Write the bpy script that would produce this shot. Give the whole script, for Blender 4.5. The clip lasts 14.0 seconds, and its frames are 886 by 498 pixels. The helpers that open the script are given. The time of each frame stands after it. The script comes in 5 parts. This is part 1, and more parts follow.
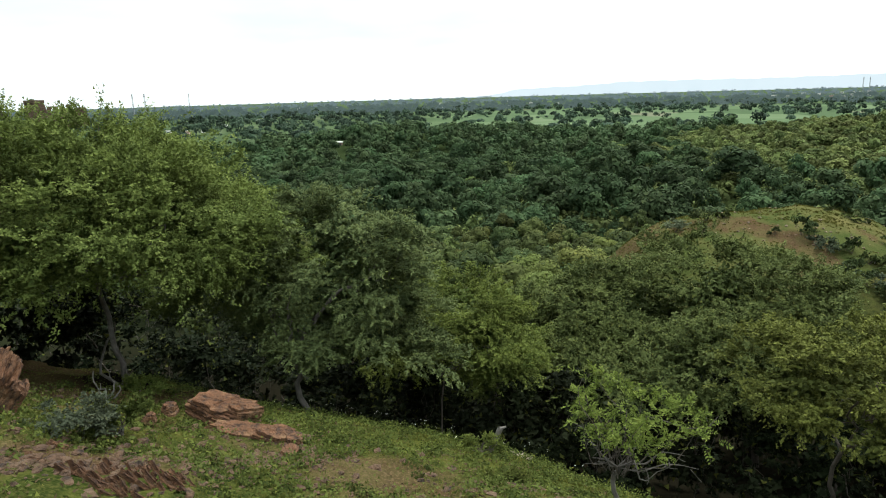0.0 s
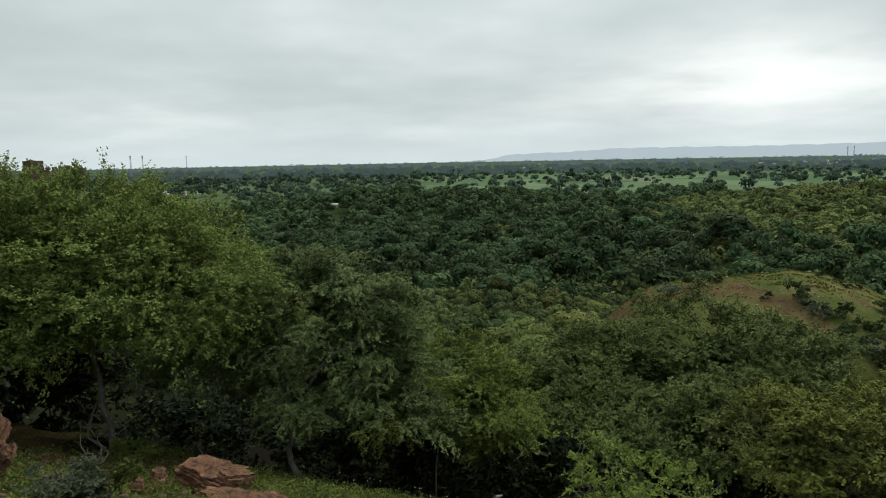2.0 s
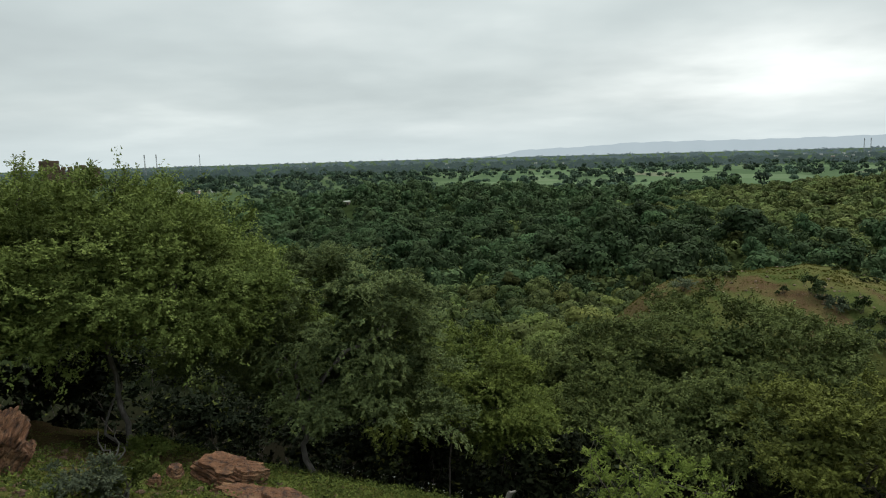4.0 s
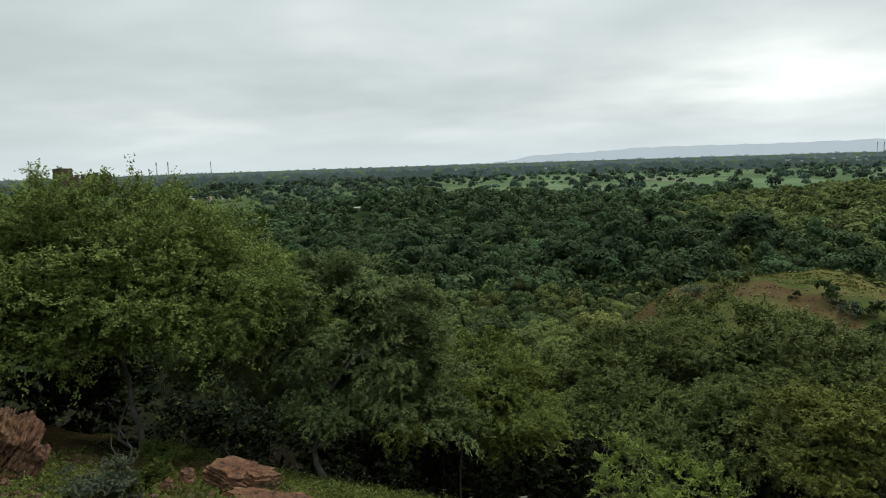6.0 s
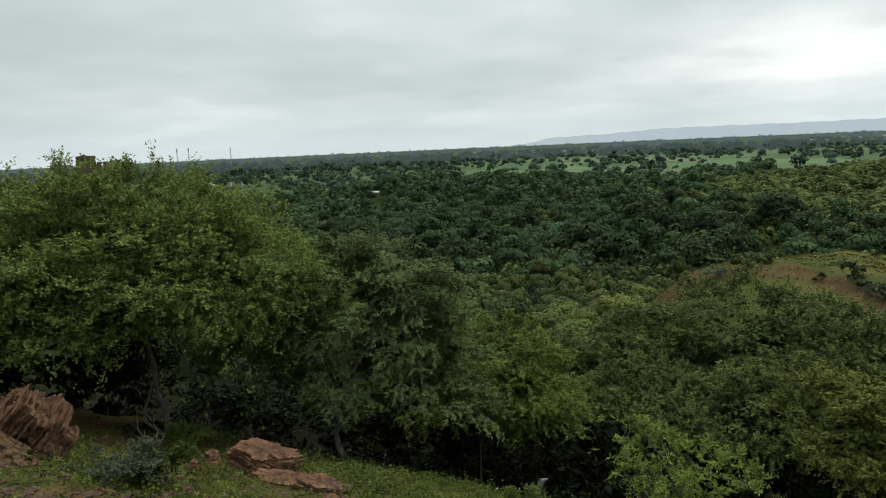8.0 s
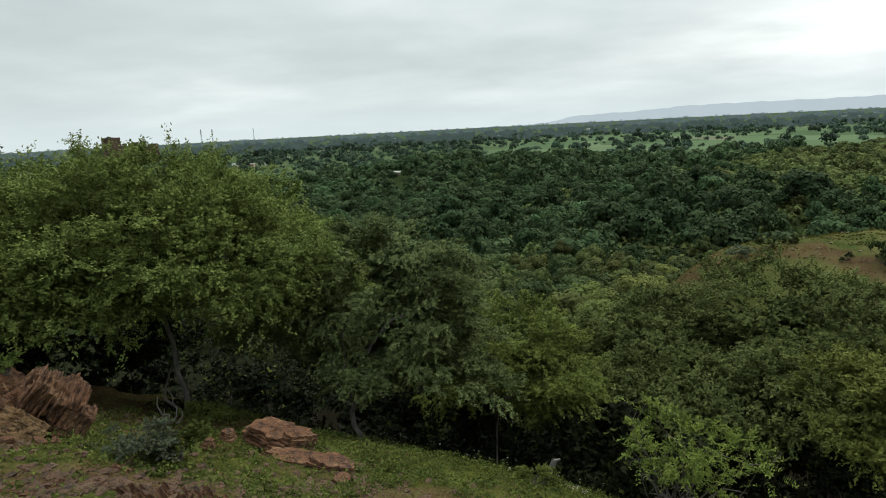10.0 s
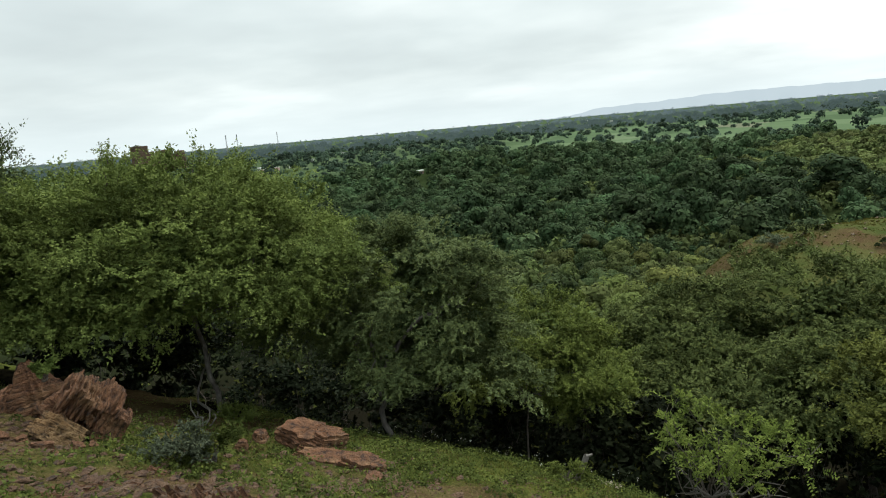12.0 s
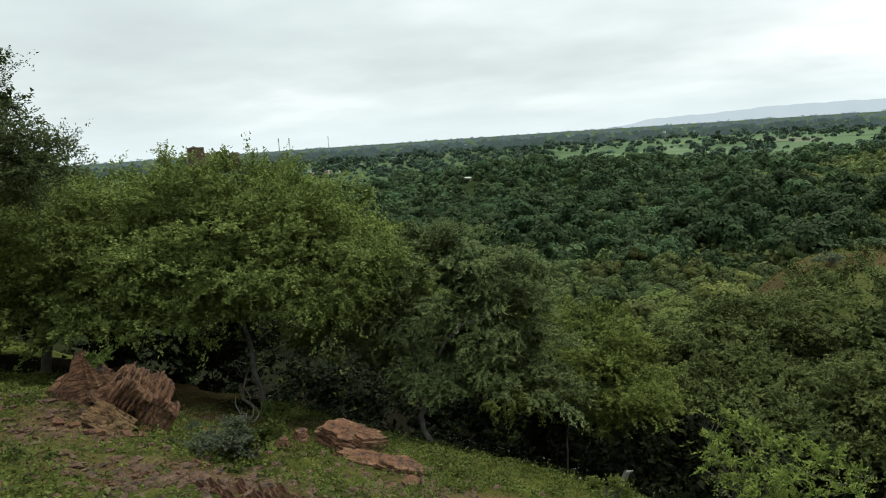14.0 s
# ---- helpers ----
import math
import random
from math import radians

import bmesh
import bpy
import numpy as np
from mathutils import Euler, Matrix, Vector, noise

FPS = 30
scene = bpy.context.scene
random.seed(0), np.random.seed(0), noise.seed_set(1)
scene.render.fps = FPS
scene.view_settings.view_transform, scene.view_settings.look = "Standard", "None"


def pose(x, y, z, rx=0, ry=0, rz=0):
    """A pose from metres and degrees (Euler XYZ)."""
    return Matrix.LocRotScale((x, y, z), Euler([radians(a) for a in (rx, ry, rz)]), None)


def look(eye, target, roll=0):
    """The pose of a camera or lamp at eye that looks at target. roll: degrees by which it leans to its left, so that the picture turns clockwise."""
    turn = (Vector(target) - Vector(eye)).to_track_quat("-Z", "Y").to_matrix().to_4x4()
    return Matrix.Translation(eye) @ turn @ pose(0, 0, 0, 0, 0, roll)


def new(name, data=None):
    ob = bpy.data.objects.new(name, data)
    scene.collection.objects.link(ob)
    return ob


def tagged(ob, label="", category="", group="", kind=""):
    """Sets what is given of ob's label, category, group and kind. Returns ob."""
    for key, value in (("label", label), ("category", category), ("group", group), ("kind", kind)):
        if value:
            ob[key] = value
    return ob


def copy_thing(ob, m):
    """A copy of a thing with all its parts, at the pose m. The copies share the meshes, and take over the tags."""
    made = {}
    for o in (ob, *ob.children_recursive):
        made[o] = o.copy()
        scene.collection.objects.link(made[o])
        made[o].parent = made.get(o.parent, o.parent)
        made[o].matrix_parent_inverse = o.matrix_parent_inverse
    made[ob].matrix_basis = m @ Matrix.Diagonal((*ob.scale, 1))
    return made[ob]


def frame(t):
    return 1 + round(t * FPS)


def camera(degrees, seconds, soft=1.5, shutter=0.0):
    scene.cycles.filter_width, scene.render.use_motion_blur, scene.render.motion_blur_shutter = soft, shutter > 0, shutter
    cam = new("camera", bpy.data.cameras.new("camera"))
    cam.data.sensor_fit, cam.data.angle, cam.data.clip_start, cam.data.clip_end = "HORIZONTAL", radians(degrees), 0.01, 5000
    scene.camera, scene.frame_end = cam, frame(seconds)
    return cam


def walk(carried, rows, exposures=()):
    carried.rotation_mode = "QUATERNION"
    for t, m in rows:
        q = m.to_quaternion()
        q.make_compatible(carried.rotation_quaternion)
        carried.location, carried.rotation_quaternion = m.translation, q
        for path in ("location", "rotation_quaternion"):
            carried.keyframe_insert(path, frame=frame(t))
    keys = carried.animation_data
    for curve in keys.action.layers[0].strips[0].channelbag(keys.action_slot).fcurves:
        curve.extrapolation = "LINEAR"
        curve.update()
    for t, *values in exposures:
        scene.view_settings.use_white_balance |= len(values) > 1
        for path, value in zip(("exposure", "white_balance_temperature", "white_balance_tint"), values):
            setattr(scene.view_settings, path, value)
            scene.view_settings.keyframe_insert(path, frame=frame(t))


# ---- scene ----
EYE = Vector((0.0, 0.0, 1.65))
cam = camera(67.35, 14.0, soft=1.05)
PATH = [  # seconds, place of the hand-held camera, tilt, lean, turn
    (0.0, 0.069, 0.048, 1.629, 76.87, 1.61, 3.04),
    (0.5, 0.027, 0.017, 1.644, 79.46, -0.74, -1.91),
    (1.0, -0.004, 0.004, 1.653, 81.10, -1.31, -2.76),
    (1.5, -0.000, -0.000, 1.650, 81.73, 0.10, -0.01),
    (2.0, 0.018, -0.003, 1.650, 82.22, 1.09, 2.56),
    (2.5, 0.023, -0.004, 1.658, 82.12, 1.39, 3.10),
    (2.7, 0.022, -0.006, 1.659, 82.51, 1.25, 3.40),
    (4.8, 0.045, -0.013, 1.655, 81.64, 1.94, 3.30),
    (5.0, 0.053, -0.010, 1.655, 81.83, 2.22, 2.39),
    (5.5, 0.024, -0.028, 1.647, 82.12, 1.89, 3.38),
    (6.0, 0.022, -0.035, 1.647, 82.45, 1.91, 4.38),
    (6.5, -0.003, -0.030, 1.637, 82.24, 1.78, 6.09),
    (7.0, -0.022, -0.017, 1.629, 81.54, 2.17, 9.92),
    (7.5, 0.005, -0.021, 1.634, 80.90, 2.68, 7.42),
    (7.7, 0.011, -0.019, 1.638, 81.07, 2.60, 5.87),
    (9.8, 0.135, -0.014, 1.637, 81.16, 1.59, 7.15),
    (10.0, 0.171, 0.008, 1.658, 79.46, 2.96, 7.81),
    (10.5, 0.227, 0.033, 1.663, 79.53, 3.76, 3.08),
    (11.0, 0.213, 0.028, 1.657, 78.86, 3.96, 3.99),
    (11.5, 0.208, 0.027, 1.658, 79.31, 4.57, 7.65),
    (12.0, 0.171, 0.027, 1.648, 79.38, 4.97, 9.66),
    (12.5, 0.159, 0.027, 1.664, 80.93, 4.32, 14.52),
    (13.0, 0.156, 0.013, 1.653, 80.72, 3.44, 17.71),
    (13.5, 0.150, 0.019, 1.653, 80.10, 3.37, 17.07),
    (14.0, 0.187, 0.008, 1.650, 80.31, 3.82, 13.83),
]
EXPOSURE = [(0.0, 0.54), (0.5, 0.33), (1.0, 0.0), (1.5, -0.22), (7.7, -0.20), (10.0, -0.10), (10.6, 0.16), (11.6, 0.16), (13.0, 0.02), (14.0, 0.10)]
walk(cam, [(t, pose(x, y, z, rx, ry, rz)) for t, x, y, z, rx, ry, rz in PATH], EXPOSURE)

# ---------------------------------------------------------------- sky and sun
SUN_EL, SUN_AZ = 60.0, 38.0
world = bpy.data.worlds.new("overcast_sky")
scene.world = world
world.use_nodes = True
wt = world.node_tree
wt.nodes.clear()


def node(tree, kind, **values):
    n = tree.nodes.new(kind)
    for key, value in values.items():
        if key in n.inputs:
            n.inputs[key].default_value = value
    return n


def math_node(tree, op, a, b=None, c=None, clamp=False):
    n = tree.nodes.new("ShaderNodeMath")
    n.operation, n.use_clamp = op, clamp
    for i, v in enumerate((a, b, c)):
        if v is None:
            continue
        if isinstance(v, (int, float)):
            n.inputs[i].default_value = v
        else:
            tree.links.new(v, n.inputs[i])
    return n.outputs[0]


def ramp(tree, fac, stops):
    n = tree.nodes.new("ShaderNodeValToRGB")
    els = n.color_ramp.elements
    while len(els) < len(stops):
        els.new(0.5)
    for e, (p, c) in zip(els, stops):
        e.position = p
        e.color = (*c, 1.0) if len(c) == 3 else c
    tree.links.new(fac, n.inputs[0])
    return n.outputs[0]


def mix(tree, fac, a, b, blend="MIX"):
    n = tree.nodes.new("ShaderNodeMix")
    n.data_type, n.blend_type = "RGBA", blend
    for i, v in ((0, fac), (6, a), (7, b)):
        if isinstance(v, (int, float)):
            n.inputs[i].default_value = v
        elif isinstance(v, tuple):
            n.inputs[i].default_value = (*v, 1.0)
        else:
            tree.links.new(v, n.inputs[i])
    return n.outputs[2]


def noise_tex(tree, vec, scale, detail=4.0, rough=0.55, dims="3D"):
    n = tree.nodes.new("ShaderNodeTexNoise")
    n.noise_dimensions = dims
    n.inputs["Scale"].default_value, n.inputs["Detail"].default_value = scale, detail
    n.inputs["Roughness"].default_value = rough
    if vec is not None:
        tree.links.new(vec, n.inputs["Vector"])
    return n.outputs["Fac"]


def sky_nodes():
    t = wt
    sky = t.nodes.new("ShaderNodeTexSky")
    sky.sky_type, sky.sun_disc = "NISHITA", False
    sky.sun_elevation, sky.sun_rotation = radians(SUN_EL), radians(SUN_AZ)
    sky.air_density, sky.dust_density = 1.5, 4.0
    way = t.nodes.new("ShaderNodeTexCoord").outputs["Generated"]
    sep = t.nodes.new("ShaderNodeSeparateXYZ")
    t.links.new(way, sep.inputs[0])
    x, y, z = sep.outputs
    up = math_node(t, "MAXIMUM", z, 0.0)
    deep = math_node(t, "ADD", up, 0.15)
    flat = t.nodes.new("ShaderNodeCombineXYZ")
    t.links.new(math_node(t, "DIVIDE", x, deep), flat.inputs[0])
    t.links.new(math_node(t, "DIVIDE", y, deep), flat.inputs[1])
    big = noise_tex(t, flat.outputs[0], 0.55, 4.0, 0.48)
    fine = noise_tex(t, flat.outputs[0], 1.3, 4.0, 0.5)
    layer = math_node(t, "ADD", math_node(t, "MULTIPLY", big, 0.72), math_node(t, "MULTIPLY", fine, 0.28))
    cloud = ramp(t, layer, [(0.32, (0.53, 0.60, 0.61)), (0.46, (0.62, 0.70, 0.705)), (0.56, (0.71, 0.79, 0.79)), (0.68, (0.90, 0.98, 0.965))])
    # thinner cloud lets more light through in three places
    turn = math_node(t, "ARCTAN2", x, y)
    for az, el, wa, we, gain in ((23.0, 5.5, 12.0, 3.6, 0.62), (-13.5, 11.5, 5.0, 3.0, 0.20), (-2.5, 2.1, 7.0, 0.7, 0.22)):
        da = math_node(t, "MULTIPLY", math_node(t, "SUBTRACT", turn, radians(az)), 1 / radians(wa))
        de = math_node(t, "MULTIPLY", math_node(t, "SUBTRACT", z, math.sin(radians(el))), 1 / radians(we))
        q = math_node(t, "ADD", math_node(t, "MULTIPLY", da, da), math_node(t, "MULTIPLY", de, de))
        q = math_node(t, "POWER", 2.718, math_node(t, "MULTIPLY", q, -1.0))
        q = math_node(t, "MULTIPLY", math_node(t, "MULTIPLY", q, gain), math_node(t, "ADD", math_node(t, "MULTIPLY", fine, 2.4), -0.2))
        cloud = mix(t, q, cloud, (1.25, 1.3, 1.27))
    # paler, slightly blue air low over the plain
    low = math_node(t, "SUBTRACT", 1.0, math_node(t, "MULTIPLY", up, 14.0), clamp=True)
    cloud = mix(t, math_node(t, "MULTIPLY", low, 0.75), cloud, (0.72, 0.82, 0.84))
    bg_cloud = node(t, "ShaderNodeBackground")
    # an overcast sky grows brighter towards the zenith
    high = math_node(t, "MULTIPLY", math_node(t, "MAXIMUM", math_node(t, "SUBTRACT", z, 0.24), 0.0), 1.7)
    t.links.new(math_node(t, "ADD", high, 1.15), bg_cloud.inputs["Strength"])
    t.links.new(cloud, bg_cloud.inputs["Color"])
    bg_sky = node(t, "ShaderNodeBackground", Strength=0.06)
    t.links.new(sky.outputs[0], bg_sky.inputs["Color"])
    both = t.nodes.new("ShaderNodeMixShader")
    both.inputs[0].default_value = 0.94
    t.links.new(bg_sky.outputs[0], both.inputs[1])
    t.links.new(bg_cloud.outputs[0], both.inputs[2])
    out = t.nodes.new("ShaderNodeOutputWorld")
    t.links.new(both.outputs[0], out.inputs["Surface"])


sky_nodes()
sun = new("sun", bpy.data.lights.new("sun", "SUN"))
sun.data.energy, sun.data.angle, sun.data.color = 2.4, radians(24), (1.0, 0.97, 0.88)
sd = Vector((math.sin(radians(SUN_AZ)) * math.cos(radians(SUN_EL)), math.cos(radians(SUN_AZ)) * math.cos(radians(SUN_EL)), math.sin(radians(SUN_EL))))
sun.matrix_world = look(sd * 50, (0, 0, 0))

# ---------------------------------------------------------------- materials


def material(name):
    m = bpy.data.materials.new(name)
    m.use_nodes = True
    t = m.node_tree
    return m, t, t.nodes["Principled BSDF"], t.nodes["Material Output"]


def leaf_material(name, dark, light, glow=0.22, tint=False, yellow=(0.15, 0.16, 0.03), vary=True):
    """Foliage: fresh and old sprays differ, part of the tone stands for top light and inner shade, each leaf and each
    tree has its own green, some light passes the blade.
    """
    m, t, bsdf, out = material(name)

    def attribute(key):
        a = t.nodes.new("ShaderNodeAttribute")
        a.attribute_name = key
        return a.outputs["Fac"]

    isl = t.nodes.new("ShaderNodeNewGeometry").outputs["Random Per Island"]
    young_lit = attribute("young_lit")
    own = 0.1 if tint else 0.25
    blend = math_node(t, "ADD", math_node(t, "MULTIPLY", young_lit, 1.0 - own), math_node(t, "MULTIPLY", isl, own))
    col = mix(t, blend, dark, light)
    col = mix(t, math_node(t, "MULTIPLY", math_node(t, "GREATER_THAN", isl, 0.93), 0.1 if tint else 0.4), col, yellow)
    cast = attribute("tint") if tint else t.nodes.new("ShaderNodeObjectInfo").outputs["Random"]
    hsv = t.nodes.new("ShaderNodeHueSaturation")
    hsv.inputs["Value"].default_value = 0.97
    t.links.new(col, hsv.inputs["Color"])
    if vary:
        t.links.new(math_node(t, "ADD", math_node(t, "MULTIPLY", cast, 0.034), 0.483), hsv.inputs["Hue"])
        t.links.new(math_node(t, "ADD", math_node(t, "MULTIPLY", math_node(t, "FRACT", math_node(t, "MULTIPLY", cast, 7.3)), 1.0 if tint else 0.8), 0.5 if tint else 0.6), hsv.inputs["Value"])
    col = hsv.outputs[0]
    t.links.new(col, bsdf.inputs["Base Color"])
    bsdf.inputs["Roughness"].default_value = 0.75
    bsdf.inputs["Specular IOR Level"].default_value = 0.06
    tr = t.nodes.new("ShaderNodeBsdfTranslucent")
    t.links.new(col, tr.inputs["Color"])
    ms = t.nodes.new("ShaderNodeMixShader")
    ms.inputs[0].default_value = glow
    t.links.new(bsdf.outputs[0], ms.inputs[1])
    t.links.new(tr.outputs[0], ms.inputs[2])
    t.links.new(ms.outputs[0], out.inputs["Surface"])
    return m


def plain_material(name, a, b, scale=3.0, rough=0.85, bump=0.3, bump_scale=30.0, metal=0.0):
    m, t, bsdf, out = material(name)
    pos = t.nodes.new("ShaderNodeTexCoord").outputs["Object"]
    n1 = noise_tex(t, pos, scale, 5.0)
    n2 = noise_tex(t, pos, bump_scale, 4.0, 0.65)
    col = mix(t, ramp(t, n1, [(0.3, (0, 0, 0)), (0.7, (1, 1, 1))]), a, b)
    col = mix(t, math_node(t, "MULTIPLY", n2, 0.35), col, tuple(c * 0.45 for c in a))
    t.links.new(col, bsdf.inputs["Base Color"])
    bsdf.inputs["Roughness"].default_value, bsdf.inputs["Metallic"].default_value = rough, metal
    bp = node(t, "ShaderNodeBump", Strength=bump, Distance=0.03)
    t.links.new(n2, bp.inputs["Height"])
    t.links.new(bp.outputs[0], bsdf.inputs["Normal"])
    return m


def rock_material(name, a, b, c):
    """Layered red sandstone: strata along the slab's own z, pale weathered edges, dark joints."""
    m, t, bsdf, out = material(name)
    pos = t.nodes.new("ShaderNodeTexCoord").outputs["Object"]
    mp = t.nodes.new("ShaderNodeMapping")
    mp.inputs["Scale"].default_value = (4.5, 4.5, 11.0)
    t.links.new(pos, mp.inputs["Vector"])
    strata = noise_tex(t, mp.outputs[0], 2.0, 6.0, 0.6)
    blotch = noise_tex(t, pos, 2.6, 5.0, 0.6)
    grain = noise_tex(t, pos, 42.0, 4.0, 0.7)
    col = mix(t, ramp(t, strata, [(0.36, (0, 0, 0)), (0.62, (1, 1, 1))]), a, b)
    col = mix(t, ramp(t, blotch, [(0.5, (0, 0, 0)), (0.72, (0.8, 0.8, 0.8))]), col, c)
    col = mix(t, ramp(t, strata, [(0.34, (0.9, 0.9, 0.9)), (0.44, (0, 0, 0))]), col, tuple(v * 0.22 for v in a))
    col = mix(t, math_node(t, "MULTIPLY", grain, 0.3), col, tuple(v * 0.5 for v in b))
    t.links.new(col, bsdf.inputs["Base Color"])
    bsdf.inputs["Roughness"].default_value = 0.9
    h = math_node(t, "ADD", math_node(t, "MULTIPLY", strata, 0.8), math_node(t, "MULTIPLY", grain, 0.25))
    bp = node(t, "ShaderNodeBump", Strength=1.0, Distance=0.12)
    t.links.new(h, bp.inputs["Height"])
    t.links.new(bp.outputs[0], bsdf.inputs["Normal"])
    return m


def ground_material():
    """One sheet: turf and red earth on the hill, fallen leaves coloured as deep shade under the trees, fields on the
    plain.
    """
    m, t, bsdf, out = material("ground_turf_and_red_earth")
    pos = t.nodes.new("ShaderNodeNewGeometry").outputs["Position"]

    def zone(name):
        a = t.nodes.new("ShaderNodeAttribute")
        a.attribute_name = name
        return a.outputs["Fac"]

    n_big = noise_tex(t, pos, 0.55, 5.0, 0.6)
    n_mid = noise_tex(t, pos, 3.2, 5.0, 0.65)
    n_fine = noise_tex(t, pos, 26.0, 4.0, 0.7)
    turf = mix(t, ramp(t, n_mid, [(0.38, (0, 0, 0)), (0.60, (1, 1, 1))]), (0.013, 0.022, 0.006), (0.070, 0.080, 0.017))
    turf = mix(t, ramp(t, n_big, [(0.38, (0.75, 0.75, 0.75)), (0.55, (0, 0, 0))]), turf, (0.016, 0.026, 0.007))
    turf = mix(t, ramp(t, n_fine, [(0.45, (0, 0, 0)), (0.7, (0.7, 0.7, 0.7))]), turf, (0.105, 0.100, 0.030))
    n_wide = noise_tex(t, pos, 0.28, 6.0, 0.7)
    dry = mix(t, ramp(t, n_wide, [(0.40, (0, 0, 0)), (0.66, (1, 1, 1))]), (0.044, 0.060, 0.018), (0.104, 0.094, 0.037))
    turf = mix(t, zone("dry"), turf, dry)
    earth = mix(t, n_mid, (0.034, 0.020, 0.012), (0.086, 0.050, 0.029))
    earth = mix(t, ramp(t, noise_tex(t, pos, 0.9, 5.0, 0.75), [(0.42, (0, 0, 0)), (0.6, (0.75, 0.75, 0.75))]), earth, (0.075, 0.068, 0.026))
    earth = mix(t, ramp(t, n_fine, [(0.5, (0, 0, 0)), (0.62, (0.7, 0.7, 0.7))]), earth, (0.150, 0.098, 0.060))
    bare = math_node(t, "ADD", math_node(t, "MULTIPLY", n_big, 0.65), math_node(t, "MULTIPLY", n_mid, 0.35))
    bare = math_node(t, "ADD", bare, math_node(t, "MULTIPLY", math_node(t, "SUBTRACT", zone("bare"), 0.5), 0.55))
    hill = mix(t, ramp(t, bare, [(0.49, (0, 0, 0)), (0.61, (0.9, 0.9, 0.9))]), turf, earth)
    # near-black floor colour: the shade under the trees is painted in
    shaded_litter = mix(t, n_mid, (0.006, 0.006, 0.004), (0.015, 0.013, 0.008))
    shaded_litter = mix(t, zone("brush"), shaded_litter, mix(t, n_big, (0.012, 0.020, 0.008), (0.034, 0.048, 0.018)))
    col = mix(t, zone("wood"), hill, shaded_litter)
    # fields: patchwork of greens, distance haze mixed in, with some ploughed and stubble plots
    vor = t.nodes.new("ShaderNodeTexVoronoi")
    vor.inputs["Scale"].default_value, vor.inputs["Randomness"].default_value = 0.009, 0.8
    vor.distance = "MANHATTAN"
    t.links.new(pos, vor.inputs["Vector"])
    sep = t.nodes.new("ShaderNodeSeparateColor")
    t.links.new(vor.outputs["Color"], sep.inputs[0])
    plot = ramp(t, sep.outputs[0], [(0.0, (0.060, 0.086, 0.050)), (0.4, (0.100, 0.138, 0.078)), (0.75, (0.122, 0.158, 0.094)), (0.9, (0.145, 0.155, 0.105)), (1.0, (0.155, 0.145, 0.11))])
    plot = mix(t, math_node(t, "MULTIPLY", noise_tex(t, pos, 0.05, 4.0), 0.6), plot, (0.078, 0.128, 0.058))
    rough_land = mix(t, noise_tex(t, pos, 0.02, 4.0), (0.030, 0.050, 0.024), (0.075, 0.105, 0.050))
    plot = mix(t, zone("open"), rough_land, plot)
    col = mix(t, zone("field"), col, plot)
    t.links.new(col, bsdf.inputs["Base Color"])
    bsdf.inputs["Roughness"].default_value = 0.95
    bsdf.inputs["Specular IOR Level"].default_value = 0.0
    bp = node(t, "ShaderNodeBump", Strength=0.7, Distance=0.06)
    t.links.new(math_node(t, "ADD", n_mid, math_node(t, "MULTIPLY", n_fine, 0.5)), bp.inputs["Height"])
    t.links.new(bp.outputs[0], bsdf.inputs["Normal"])
    return m


M_GROUND = ground_material()
M_OLIVE = leaf_material("olive_green_leaves", (0.044, 0.058, 0.018), (0.150, 0.170, 0.050))
M_OLIVE_TREE = leaf_material("olive_tree_leaves", (0.054, 0.080, 0.022), (0.215, 0.265, 0.070), 0.2, yellow=(0.19, 0.21, 0.06), vary=False)
M_DARK_TREE = leaf_material("drooping_tree_leaves", (0.046, 0.068, 0.027), (0.178, 0.216, 0.084), 0.16, vary=False)
M_GULLY_TREE = leaf_material("gully_tree_leaves", (0.042, 0.060, 0.020), (0.152, 0.180, 0.058), 0.14, vary=False)
M_DARK = leaf_material("dark_drooping_leaves", (0.024, 0.040, 0.017), (0.096, 0.124, 0.046), 0.18)
M_LIGHT = leaf_material("yellow_green_leaves", (0.034, 0.044, 0.012), (0.182, 0.198, 0.045), 0.12, vary=False)
M_SPRING = leaf_material("bright_yellow_green_leaves", (0.044, 0.066, 0.016), (0.192, 0.228, 0.052), 0.15, vary=False)
M_FRESH = leaf_material("fresh_sapling_leaves", (0.050, 0.082, 0.018), (0.265, 0.325, 0.076), 0.28, vary=False)
M_ACACIA = leaf_material("acacia_leaves", (0.034, 0.050, 0.022), (0.120, 0.148, 0.058), 0.14, vary=False)
M_SCRUB = leaf_material("scrub_tree_leaves", (0.026, 0.038, 0.013), (0.112, 0.134, 0.044), 0.15)
M_WOOD = leaf_material("woodland_leaves", (0.011, 0.024, 0.012), (0.072, 0.113, 0.047), 0.12, tint=True)
M_RIDGE = leaf_material("hill_bush_leaves", (0.044, 0.064, 0.022), (0.148, 0.178, 0.060), 0.2, tint=True)
# leaf green shifted to blue: haze of the distance painted in
M_FIELDTREE_HAZED = leaf_material("hazed_field_tree_leaves", (0.020, 0.038, 0.028), (0.070, 0.105, 0.068), 0.12, tint=True)
# near-black leaf colour, stands in for deep shade under the trees
M_SHADE = leaf_material("leaves_coloured_as_shade", (0.006, 0.009, 0.004), (0.019, 0.025, 0.010), 0.02)
M_GREY = leaf_material("grey_green_shrub_leaves", (0.050, 0.068, 0.042), (0.160, 0.190, 0.120), 0.2)
M_GRASS = leaf_material("grass_blades", (0.050, 0.057, 0.013), (0.165, 0.160, 0.036), 0.25, yellow=(0.24, 0.21, 0.08))
